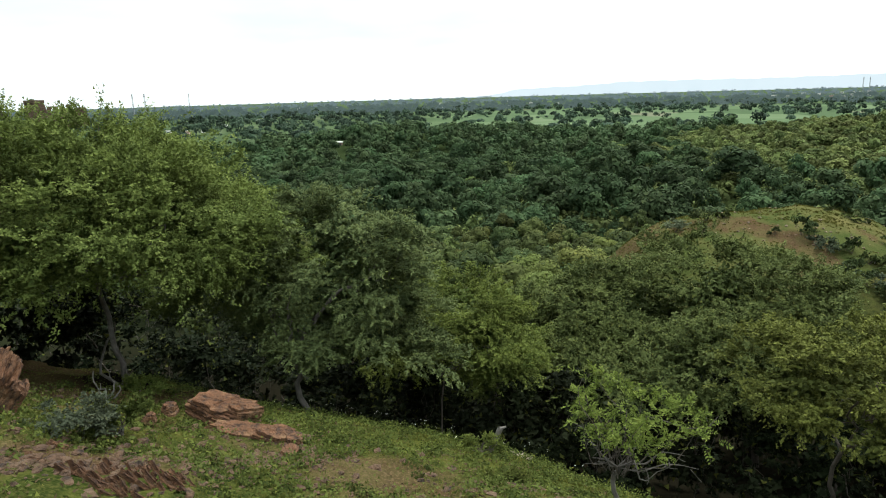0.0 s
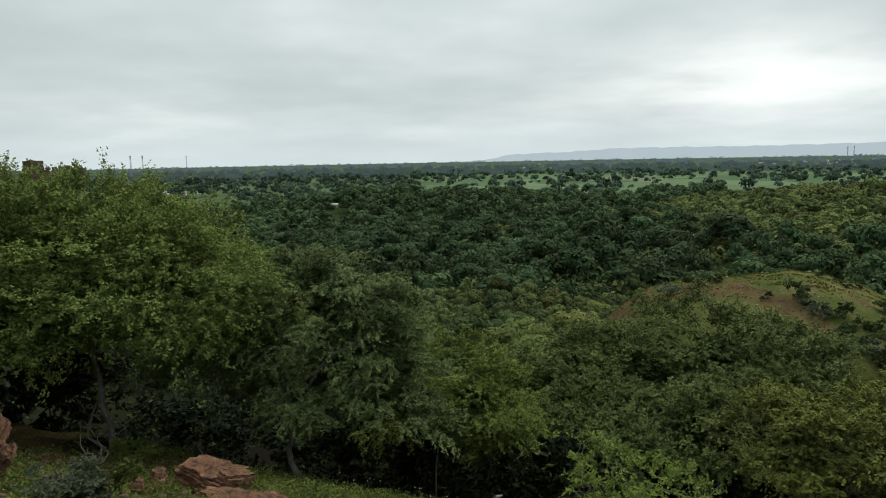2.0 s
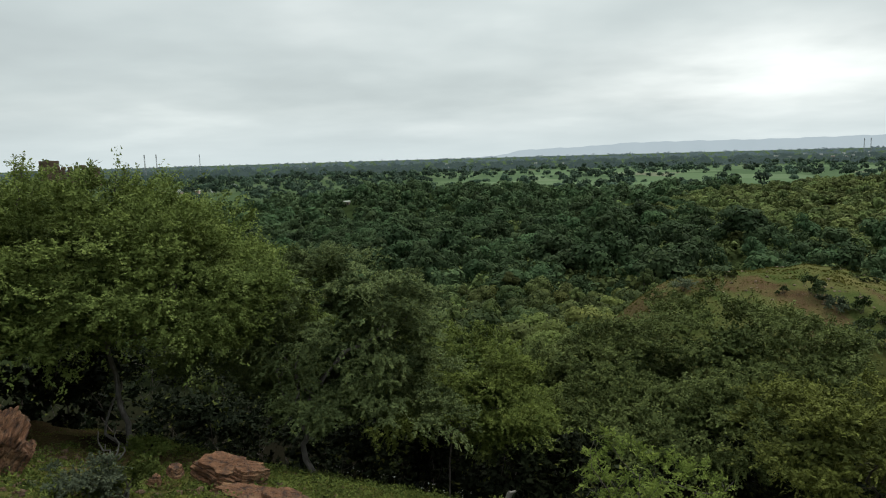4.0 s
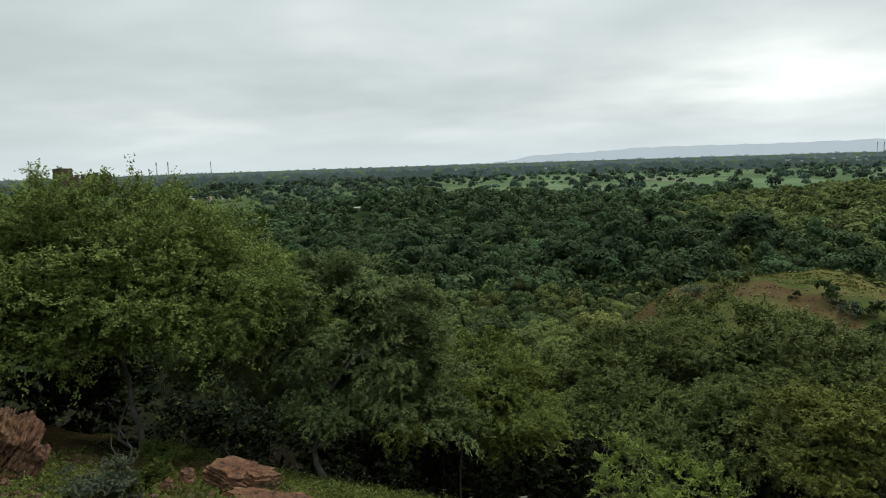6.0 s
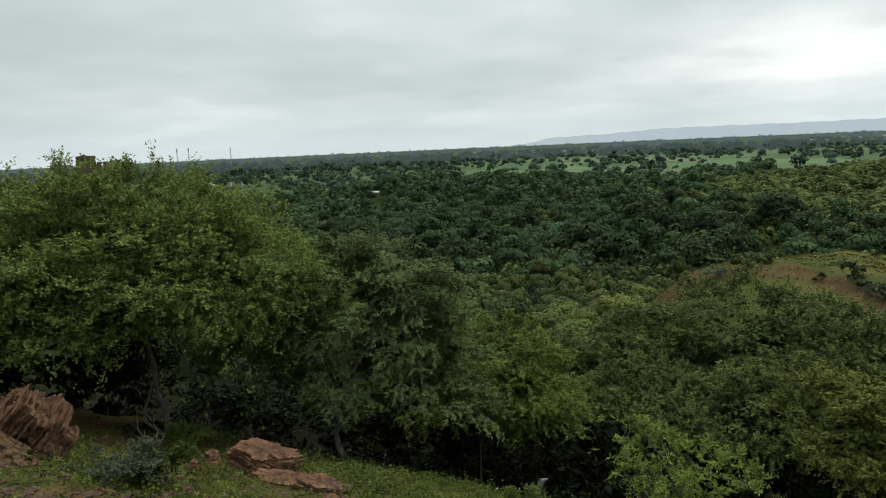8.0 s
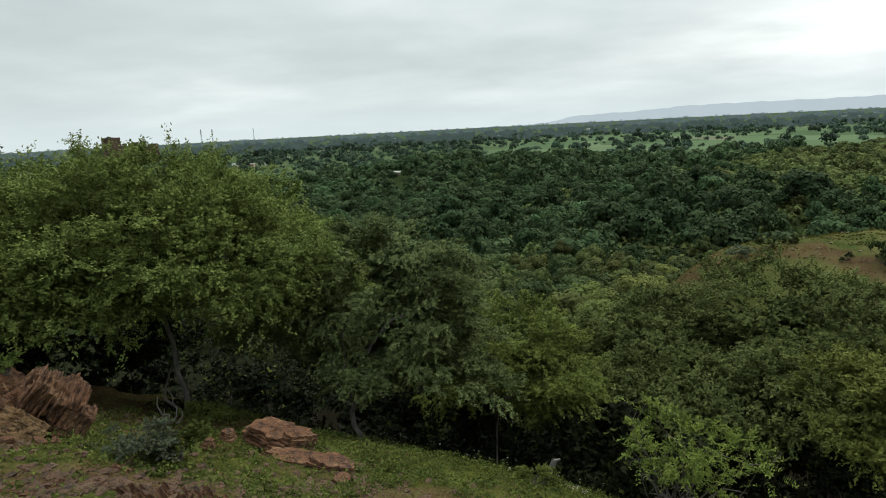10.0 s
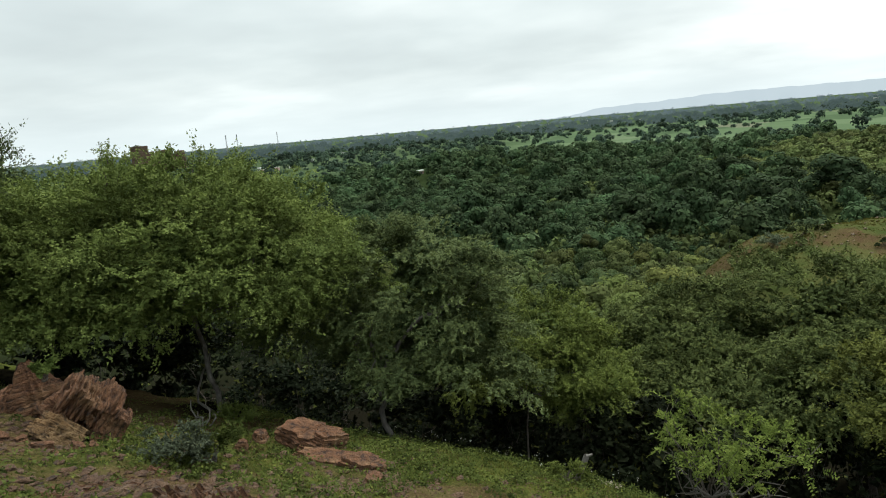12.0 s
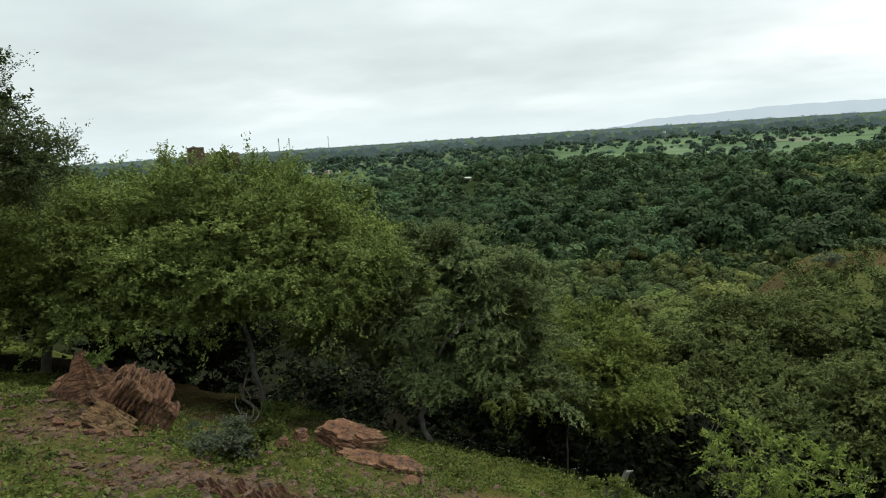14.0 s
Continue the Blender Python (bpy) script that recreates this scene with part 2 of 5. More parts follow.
M_WEED = leaf_material("low_weed_leaves", (0.030, 0.046, 0.011), (0.108, 0.132, 0.031), 0.22)
M_DEADLEAF = leaf_material("fallen_brown_leaves", (0.034, 0.022, 0.012), (0.11, 0.078, 0.042), 0.05, yellow=(0.15, 0.12, 0.07), vary=False)
M_BARK = plain_material("grey_brown_bark", (0.050, 0.041, 0.034), (0.135, 0.112, 0.092), 6.0, 0.9, 0.8, 26.0)
M_DEAD = plain_material("bleached_dead_wood", (0.10, 0.09, 0.08), (0.21, 0.19, 0.17), 5.0, 0.85, 0.5, 30.0)
M_SNAG = plain_material("weathered_grey_bark", (0.07, 0.062, 0.055), (0.16, 0.145, 0.13), 7.0, 0.9, 0.6, 30.0)
M_ROCK = rock_material("layered_red_sandstone", (0.058, 0.024, 0.011), (0.185, 0.082, 0.036), (0.29, 0.170, 0.085))
M_RUBBLE = rock_material("dark_red_brown_rubble", (0.040, 0.020, 0.011), (0.120, 0.062, 0.032), (0.21, 0.135, 0.080))
M_GOLD = rock_material("golden_brown_sandstone", (0.105, 0.058, 0.026), (0.26, 0.15, 0.065), (0.34, 0.22, 0.11))
M_TAN = rock_material("tan_rubble_stone", (0.11, 0.075, 0.048), (0.20, 0.14, 0.095), (0.32, 0.25, 0.18))
M_PALE = rock_material("pale_weathered_stone", (0.22, 0.17, 0.13), (0.34, 0.28, 0.22), (0.56, 0.50, 0.45))
M_RUIN = plain_material("ruined_brown_masonry", (0.075, 0.047, 0.032), (0.150, 0.098, 0.066), 1.2, 0.9, 0.6, 9.0)
M_WALL = plain_material("whitewashed_wall", (0.62, 0.60, 0.57), (0.80, 0.79, 0.76), 0.6, 0.8, 0.1, 6.0)
M_BRICKWALL = plain_material("pink_brick_wall", (0.40, 0.25, 0.21), (0.50, 0.34, 0.29), 0.6, 0.85, 0.2, 6.0)
M_ROOF = plain_material("grey_roof_slab", (0.42, 0.41, 0.40), (0.60, 0.59, 0.57), 0.5, 0.8, 0.1, 5.0)
M_OPENING = plain_material("dark_window_opening", (0.03, 0.03, 0.035), (0.06, 0.06, 0.065), 2.0, 0.4, 0.0)
M_STEEL = plain_material("galvanised_steel", (0.25, 0.26, 0.27), (0.36, 0.37, 0.38), 0.3, 0.5, 0.0, 5.0, 0.6)
M_FLOWER = plain_material("pale_flower_heads", (0.62, 0.62, 0.58), (0.75, 0.74, 0.66), 8.0, 0.8, 0.0)


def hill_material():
    """Far hills, the haze of five kilometres of air painted as a dim glowing blue; a plain backdrop."""
    m, t, bsdf, out = material("hazed_far_hills")
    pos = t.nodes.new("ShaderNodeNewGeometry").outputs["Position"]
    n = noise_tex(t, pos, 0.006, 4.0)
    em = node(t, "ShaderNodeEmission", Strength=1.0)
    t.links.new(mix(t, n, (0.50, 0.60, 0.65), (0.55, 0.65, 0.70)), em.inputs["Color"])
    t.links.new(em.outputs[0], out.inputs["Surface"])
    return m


M_HILLS = hill_material()


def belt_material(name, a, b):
    """Belts of trees near the horizon, the haze of kilometres of moist air painted as a glowing colour; part of the
    backdrop.
    """
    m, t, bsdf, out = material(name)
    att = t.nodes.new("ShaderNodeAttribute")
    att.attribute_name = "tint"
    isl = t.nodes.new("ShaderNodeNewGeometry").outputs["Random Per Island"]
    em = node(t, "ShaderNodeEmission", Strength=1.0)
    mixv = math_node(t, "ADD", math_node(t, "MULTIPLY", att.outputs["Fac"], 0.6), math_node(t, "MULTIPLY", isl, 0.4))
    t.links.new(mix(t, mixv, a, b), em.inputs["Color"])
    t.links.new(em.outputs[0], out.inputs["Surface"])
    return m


M_BELT = belt_material("hazed_horizon_trees", (0.042, 0.066, 0.064), (0.085, 0.120, 0.112))
M_BELT_FAR = belt_material("hazed_farthest_trees", (0.075, 0.112, 0.122), (0.135, 0.182, 0.192))

# ---------------------------------------------------------------- the lie of the land


def polar(az, d):
    return d * math.sin(radians(az)), d * math.cos(radians(az))


# below zero: unseen hillside behind the eye, raised to hold back low skylight
PROFILE_D = np.array([-400, -80, -30, -8, 0, 5, 10.3, 11.8, 13.6, 15.5, 25, 40, 60, 100, 150, 260, 20000.0])
PROFILE_Z = np.array([30, 31, 12.5, 3.4, 0, -2.05, -4.22, -5.4, -7.7, -8.9, -12.6, -15.9, -20, -26, -28.5, -29.5, -30.0])
BUMPS = [  # x, y, height, spread across, spread along, heading
    (*polar(26.2, 61), 12.13, 10.3, 13.0, 0),
    (*polar(36.0, 300), 16.5, 90.0, 90.0, 0),
    (*polar(-5.0, 385), 9.0, 48.0, 40.0, 0),
    (*polar(-34.0, 110), 21.0, 13.0, 16.0, 0),
    (*polar(-45.3, 9.4), 0.42, 1.0, 0.9, 0),
    (*polar(14.1, 59), 3.9, 4.4, 7.0, 0),
    (*polar(27, 10), -1.0, 1.9, 2.4, 0),
]


def ground(x, y):
    x, y = np.asarray(x, float), np.asarray(y, float)
    v = y + 0.366 * x
    z = np.interp(v, PROFILE_D, PROFILE_Z)
    z = (z + np.interp(v - 0.7, PROFILE_D, PROFILE_Z) + np.interp(v + 0.7, PROFILE_D, PROFILE_Z)) / 3
    for bx, by, h, sx, sy, _ in BUMPS:
        z = z + h * np.exp(-((x - bx) ** 2 / (2 * sx * sx) + (y - by) ** 2 / (2 * sy * sy)))
    r = np.hypot(x, y)
    near = np.clip((60 - r) / 50, 0, 1)
    z = z + near * (0.10 * np.sin(1.1 * x + 0.5 * y) * np.sin(0.9 * y - 0.3) + 0.05 * np.sin(2.7 * x - 1.9 * y) + 0.03 * np.sin(5.1 * x + 4.3 * y))
    far = np.clip((r - 30) / 40, 0, 1) * np.clip((420 - r) / 100, 0, 1)
    z = z + far * (0.5 * np.sin(0.21 * x + 0.11 * y) + 0.4 * np.sin(0.17 * y - 0.13 * x + 1.0))
    lump = np.exp(-(((x - BUMPS[0][0]) / 20) ** 2 + ((y - BUMPS[0][1]) / 18) ** 2))
    z = z + lump * (0.10 * np.sin(0.9 * x + 0.4 * y) * np.sin(0.7 * y - 0.2 * x) + 0.07 * np.sin(2.1 * x - 1.3 * y) + 0.05 * np.sin(3.7 * y + 2.2 * x))
    return z


def gz(x, y):
    return float(ground(x, y))


def on_slope(az, slope, lift=0.0, near=3.0, far=10.2):
    """The place on the ground that is seen from the eye at that bearing and slope."""
    for _ in range(40):
        d = (near + far) / 2
        x, y = polar(az, d)
        if gz(x, y) + lift > EYE.z + slope * d:
            far = d
        else:
            near = d
    return x, y, gz(x, y) + lift


def mesh_object(name, verts, faces, mat, parent=None, smooth=False):
    """One mesh object from arrays; faces all have the same number of corners."""
    me = bpy.data.meshes.new(name)
    verts, faces = np.asarray(verts, np.float32), np.asarray(faces, np.int32)
    k = faces.shape[1]
    me.vertices.add(len(verts))
    me.vertices.foreach_set("co", verts.ravel())
    me.loops.add(faces.size)
    me.loops.foreach_set("vertex_index", faces.ravel())
    me.polygons.add(len(faces))
    me.polygons.foreach_set("loop_start", np.arange(0, faces.size, k, dtype=np.int32))
    me.polygons.foreach_set("use_smooth", np.full(len(faces), smooth))
    me.materials.append(mat)
    me.update(calc_edges=True)
    ob = new(name, me)
    if parent is not None:
        ob.parent = parent
    return ob


def part(name, bm, mat, parent, label="", smooth=False):
    me = bpy.data.meshes.new(name)
    bm.to_mesh(me)
    bm.free()
    me.materials.append(mat)
    if smooth:
        me.polygons.foreach_set("use_smooth", np.full(len(me.polygons), True))
    ob = new(name, me)
    ob.parent = parent
    return tagged(ob, label)


def thing(name, place, label, category, group="", turn=0.0):
    ob = new(name)
    ob.empty_display_size = 0.2
    ob.matrix_world = pose(*place, 0, 0, turn)
    return tagged(ob, label, category, group)


def add_attribute(ob, name, values, domain="POINT"):
    a = ob.data.attributes.new(name, "FLOAT", domain)
    a.data.foreach_set("value", np.asarray(values, np.float32))


def build_ground():
    az = np.concatenate([np.arange(-60, 50, 0.7), np.arange(50, 300, 5.0)])
    rings = np.concatenate([[0.0], np.geomspace(0.6, 4860, 290)])
    A, R = np.meshgrid(np.radians(az), rings)
    x, y = R * np.sin(A), R * np.cos(A)
    z = ground(x, y)
    n, k = len(az), len(rings)
    v = np.stack([x, y, z], -1).reshape(-1, 3)
    i = np.arange(k - 1)[:, None] * n
    j = np.arange(n)[None, :]
    j2 = (j + 1) % n
    f = np.stack([i + j, i + j2, i + n + j2, i + n + j], -1).reshape(-1, 4)
    ob = mesh_object("ground", v, f, M_GROUND, smooth=True)
    X, Y = v[:, 0], v[:, 1]
    r = np.hypot(X, Y)
    vv = Y + 0.366 * X
    deg = np.degrees(np.arctan2(X, Y))
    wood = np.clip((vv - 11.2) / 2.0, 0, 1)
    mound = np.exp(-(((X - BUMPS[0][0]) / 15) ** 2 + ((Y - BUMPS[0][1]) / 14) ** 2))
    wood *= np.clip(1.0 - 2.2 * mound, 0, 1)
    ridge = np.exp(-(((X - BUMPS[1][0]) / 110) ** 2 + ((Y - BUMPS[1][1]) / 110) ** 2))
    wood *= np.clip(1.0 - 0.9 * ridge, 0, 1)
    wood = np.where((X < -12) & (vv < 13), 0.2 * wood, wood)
    # the same shade colour beneath two crowns on the upper slope
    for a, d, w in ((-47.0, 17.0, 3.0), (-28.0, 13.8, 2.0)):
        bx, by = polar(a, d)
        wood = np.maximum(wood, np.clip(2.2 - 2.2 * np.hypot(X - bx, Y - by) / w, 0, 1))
    field = np.clip((r - 455) / 20, 0, 1)
    open_land = np.clip((deg + 7) / 6, 0, 1) * np.clip((33 - deg) / 4, 0, 1) * np.clip((1280 - r) / 120, 0, 1)
    open_land = np.maximum(open_land, 0.4 * (np.sin(r * 0.021 + deg * 0.35) * np.sin(deg * 0.9 + r * 0.004) > 0.35))
    # bare red earth: the mound's flank, the tops of the ridge, the strip below the boulders
    bare = 0.405 + 0 * X
    mx, my = BUMPS[0][0], BUMPS[0][1]
    bare -= 0.30 * mound
    for a, sl, wd, up in ((17.2, -0.193, 1.2, 0.3), (18.8, -0.190, 1.5, 0.5), (20.6, -0.188, 1.6, 0.5), (22.4, -0.190, 1.6, 0.5), (24.2, -0.199, 1.5, 0.5), (25.6, -0.210, 1.5, 0.5), (26.6, -0.222, 1.5, 0.55), (27.0, -0.240, 1.4, 0.5), (27.2, -0.262, 1.6, 0.5), (29.6, -0.186, 1.4, 0.35), (30.6, -0.200, 1.4, 0.35)):
        bx, by, _ = on_slope(a, sl, 0, 44, 62)
        bare += up * np.exp(-((X - bx) ** 2 + (Y - by) ** 2) / wd ** 2)
    bare += 0.70 * np.exp(-(((X - polar(13.2, 58)[0]) / 2.6) ** 2 + ((Y - polar(13.2, 58)[1]) / 4.5) ** 2))
    bare += 0.85 * np.exp(-(((X - polar(34.5, 270)[0]) / 14) ** 2 + ((Y - polar(34.5, 270)[1]) / 30) ** 2)) - 0.25 * ridge
    bare += 0.8 * np.exp(-(((X + 9.8) / 2.2) ** 2 + ((Y - 13.4) / 2.2) ** 2))
    bare += 0.8 * np.exp(-(((X + 7.8) / 2.6) ** 2 + ((Y - 11.2) / 2.4) ** 2))
    bare += 0.05 * np.exp(-(((X + 0.6) / 3.5) ** 2 + ((Y - 6.3) / 1.2) ** 2)) + 0.12 * np.exp(-(((X + 4.0) / 1.6) ** 2 + ((Y - 5.2) / 1.0) ** 2))
    for a, d, wd, dp, up in ((-40.5, 6.4, 0.6, 0.35, 0.18), (-32.0, 6.2, 0.5, 0.4, 0.22), (-46.5, 8.2, 0.6, 0.5, 0.2), (-19.5, 8.3, 0.4, 0.5, 0.12), (-35.0, 10.6, 1.2, 1.0, 0.3), (-42.5, 8.6, 0.9, 0.6, 0.25), (-34.0, 6.4, 0.8, 0.5, 0.15), (-30.5, 9.2, 0.8, 0.4, 0.1)):
        bx, by = polar(a, d)
        bare += up * np.exp(-(((X - bx) / wd) ** 2 + ((Y - by) / dp) ** 2))
    for a, sl, wd, up in ((-9.1, -0.612, 0.40, 0.22), (-3.2, -0.630, 0.4, 0.12), (-14.0, -0.590, 0.30, 0.2), (3.5, -0.640, 0.4, 0.2), (-18.5, -0.555, 0.30, 0.2), (-22.5, -0.525, 0.3, 0.12)):
        bx, by, _ = on_slope(a, sl)
        bare += up * np.exp(-((X - bx) ** 2 + ((Y - by) / 1.4) ** 2) / wd ** 2)
    bare -= 0.15 * np.exp(-(((X - 0.2) / 3.0) ** 2 + ((Y - 9.6) / 1.2) ** 2))
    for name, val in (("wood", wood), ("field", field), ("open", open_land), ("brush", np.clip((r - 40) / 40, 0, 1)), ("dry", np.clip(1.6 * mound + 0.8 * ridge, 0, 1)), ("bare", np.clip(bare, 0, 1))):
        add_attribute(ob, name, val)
    return tagged(ob, "hillside of turf and red earth falling to green fields", "ground", kind="structure")


build_ground()


def build_far_hills():
    az = np.arange(-2.0, 60.0, 0.25)
    top = 1.65 + 4700 * (np.interp(az, [-2, 1, 3, 5, 8, 12, 16, 22, 31, 40, 60], [-0.006, -0.004, 0.003, 0.0045, 0.0055, 0.0095, 0.0095, 0.0085, 0.0095, 0.011, 0.007])
                         + 0.0004 * np.sin(az * 2.3) + 0.0003 * np.sin(az * 5.1 + 1))
    a = np.radians(az)
    n = len(az)
    v = []
    for d, z in ((4690, np.full(n, -34.0)), (4720, top), (4850, np.full(n, -34.0))):
        v.append(np.stack([d * np.sin(a), d * np.cos(a), z], -1))
    v = np.concatenate(v)
    i = np.arange(n - 1)
    f = np.concatenate([np.stack([i + k * n, i + 1 + k * n, i + 1 + (k + 1) * n, i + (k + 1) * n], -1) for k in (0, 1)])
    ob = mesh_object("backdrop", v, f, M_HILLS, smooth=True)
    return tagged(ob, "low pale blue hills beyond the plain", "hills", kind="structure")


build_far_hills()

# ---------------------------------------------------------------- plants


def unit(v):
    return v / np.maximum(np.linalg.norm(v, axis=-1, keepdims=True), 1e-9)


def leaf_quads(c, a, n, length, width):
    """Kite-shaped blades, four corners each: foot, side, tip, side."""
    b = unit(np.cross(n, a))
    length, width = np.asarray(length).reshape(-1, 1), np.asarray(width).reshape(-1, 1)
    mid = c + a * length * 0.45
    up = np.cross(a, b) * width * 0.18
    return np.stack([c, mid - b * width * 0.5 + up, c + a * length, mid + b * width * 0.5 + up], 1).reshape(-1, 3)


def leaf_tris(c, a, n, length, width):
    """Three-cornered sprays for trees farther off."""
    b = unit(np.cross(n, a))
    length, width = np.asarray(length).reshape(-1, 1), np.asarray(width).reshape(-1, 1)
    return np.stack([c + a * length * 0.6, c - a * length * 0.35 + b * width * 0.6, c - a * length * 0.35 - b * width * 0.6], 1).reshape(-1, 3)


def quad_faces(n):
    return np.arange(4 * n, dtype=np.int32).reshape(-1, 4)


def dome_points(rng, ellipsoids, n, low=-0.45, inner=0.62, bough=5):
    """Places in the outer layer of a crown that is several ellipsoids run together, gathered into boughs, with the way out of the crown there."""
    cs, rs = np.array([e[0] for e in ellipsoids]), np.array([e[1] for e in ellipsoids])
    areas = np.array([rx * ry + rx * rz + ry * rz for rx, ry, rz in rs])
    nb = max(4, n // bough)
    pick = rng.choice(len(ellipsoids), nb * 4, p=areas / areas.sum())
    d = unit(rng.normal(size=(nb * 4, 3)))
    flip = d[:, 2] < low
    d[flip, 2] *= -0.6
    d = unit(d)
    frac = inner + (1 - inner) * np.sqrt(rng.random(nb * 4)) * rng.uniform(0.8, 1.15, nb * 4)
    q = cs[pick] + d * frac[:, None] * rs[pick]
    depth = np.linalg.norm((q[:, None] - cs[None]) / rs[None], axis=2)
    depth[np.arange(nb * 4), pick] = 9
    keep = np.flatnonzero(depth.min(1) > 0.78)[:nb] if len(cs) > 1 else np.arange(nb)
    pick, d, frac, nb = pick[keep], d[keep], frac[keep], len(keep)
    k = rng.integers(nb, size=n)
    spread = rng.normal(size=(n, 3)) * np.array([0.17, 0.17, 0.09])
    dd = d[k] * frac[k][:, None] + spread
    return cs[pick][k] + dd * rs[pick][k], unit(dd / rs[pick][k]), k


def leafy_crown(rng, ellipsoids, clumps, twigs, leaves, reach, leaf, droop=0.5, low=-0.45, inner=0.62, up=0.25, lie=0.5):
    """Twigs in clumps over the crown's outer layer, each twig with leaves along it. Returns corners, clump places, each
    leaf's tone, lighter towards twig tips, soft normals.
    """
    leaves, leaf = int(leaves * 2.4), (leaf[0] * 0.60, leaf[1] * 0.74)
    p, out, bough = dome_points(rng, ellipsoids, clumps, low, inner)
    size = reach * rng.uniform(0.6, 1.35, clumps)
    start = np.repeat(p, twigs, 0) + rng.normal(size=(clumps * twigs, 3)) * np.repeat(size, twigs)[:, None] * np.array([0.26, 0.26, 0.14])
    o = np.repeat(out, twigs, 0)
    tw = unit(0.75 * o + 0.6 * rng.normal(size=o.shape) * np.array([1, 1, 0.6]) + np.array([0, 0, up]))
    ln = np.repeat(size, twigs) * rng.uniform(0.6, 1.3, len(tw))
    s = rng.uniform(0.1, 1.0, (len(tw), leaves))
    pos = start[:, None] + tw[:, None] * (ln[:, None] * s)[..., None]
    pos[..., 2] -= droop * ln[:, None] * s ** 2
    k = len(tw) * leaves
    pos = pos.reshape(-1, 3) + rng.normal(size=(k, 3)) * 0.055 * np.repeat(ln, leaves)[:, None]
    ax = np.repeat(tw, leaves, 0) * 0.7 + rng.normal(size=(k, 3)) * np.array([0.5, 0.5, 0.3])
    ax[:, 2] -= droop * 0.7
    face = unit(np.repeat(o + 0.35 * rng.normal(size=o.shape), leaves, 0) * 0.6 + rng.normal(size=(k, 3)) * 0.35 + np.array([0, 0, lie]))
    young_lit = np.repeat(0.34 * rng.random(bough.max() + 1)[bough] + 0.2 * rng.random(clumps), twigs)[:, None] + 0.46 * s ** 1.5 * rng.uniform(0.3, 1.0, (len(tw), 1))
    puff = unit(pos - np.repeat(np.repeat(p, twigs, 0), leaves, 0) + 0.25 * np.repeat(np.repeat(size, twigs), leaves)[:, None] * np.repeat(o, leaves, 0))
    soft = unit(0.55 * puff + 0.45 * face + 0.35 * np.repeat(o, leaves, 0))
    flip = (soft * face).sum(1) < 0
    soft[flip] = face[flip]
    corners = leaf_tris(pos, unit(ax), face, leaf[0] * rng.uniform(0.6, 1.4, k), leaf[1] * rng.uniform(0.7, 1.3, k))
    return corners, p, np.repeat(np.clip(young_lit, 0, 1).ravel(), 3), np.repeat(soft, 3, 0)


def foliage(name, corners, young_lit, mat, parent=None, normals=None, k=4):
    """Leaves in one mesh; normals: soft ones, that round each spray off."""
    ob = mesh_object(name, corners, np.arange(len(corners), dtype=np.int32).reshape(-1, k), mat, parent)
    if normals is not None:
        a = ob.data.attributes.new("custom_normal", "FLOAT_VECTOR", "POINT")
        a.data.foreach_set("vector", np.asarray(normals, np.float32).ravel())
    add_attribute(ob, "young_lit", young_lit)
    return ob


def tube(points, radii, sides=7):
    """A bent, tapered round limb: corners and faces."""
    pts, radii = np.asarray(points, float), np.asarray(radii, float)
    way = unit(np.gradient(pts, axis=0))
    ref = np.array([0.31, 0.95, 0.05])
    a = unit(np.cross(way, ref))
    b = np.cross(way, a)
    th = np.linspace(0, 2 * np.pi, sides, endpoint=False)
    ring = np.cos(th)[None, :, None] * a[:, None] + np.sin(th)[None, :, None] * b[:, None]
    v = (pts[:, None] + ring * radii[:, None, None]).reshape(-1, 3)
    n = len(pts)
    i, j = np.arange(n - 1)[:, None] * sides, np.arange(sides)[None]
    f = np.stack([i + j, i + (j + 1) % sides, i + sides + (j + 1) % sides, i + sides + j], -1).reshape(-1, 4)
    return v, f


def bent(rng, a, b, n=7, wob=0.08, sag=0.0):
    a, b = np.asarray(a, float), np.asarray(b, float)
    t = np.linspace(0, 1, n)[:, None]
    p = a + (b - a) * t
    w = rng.normal(size=(n, 3)) * wob * np.linalg.norm(b - a)
    w[0] = w[-1] = 0
    w = (w + np.roll(w, 1, 0) + np.roll(w, -1, 0)) / 3 * np.sin(np.pi * t)
    p = p + w * 1.6
    p[:, 2] += sag * np.sin(np.pi * t[:, 0]) * np.linalg.norm(b - a)
    return p


def joined(pieces):
    vs, fs, k = [], [], 0
    for v, f in pieces:
        vs.append(v)
        fs.append(f + k)
        k += len(v)
    return np.concatenate(vs), np.concatenate(fs)


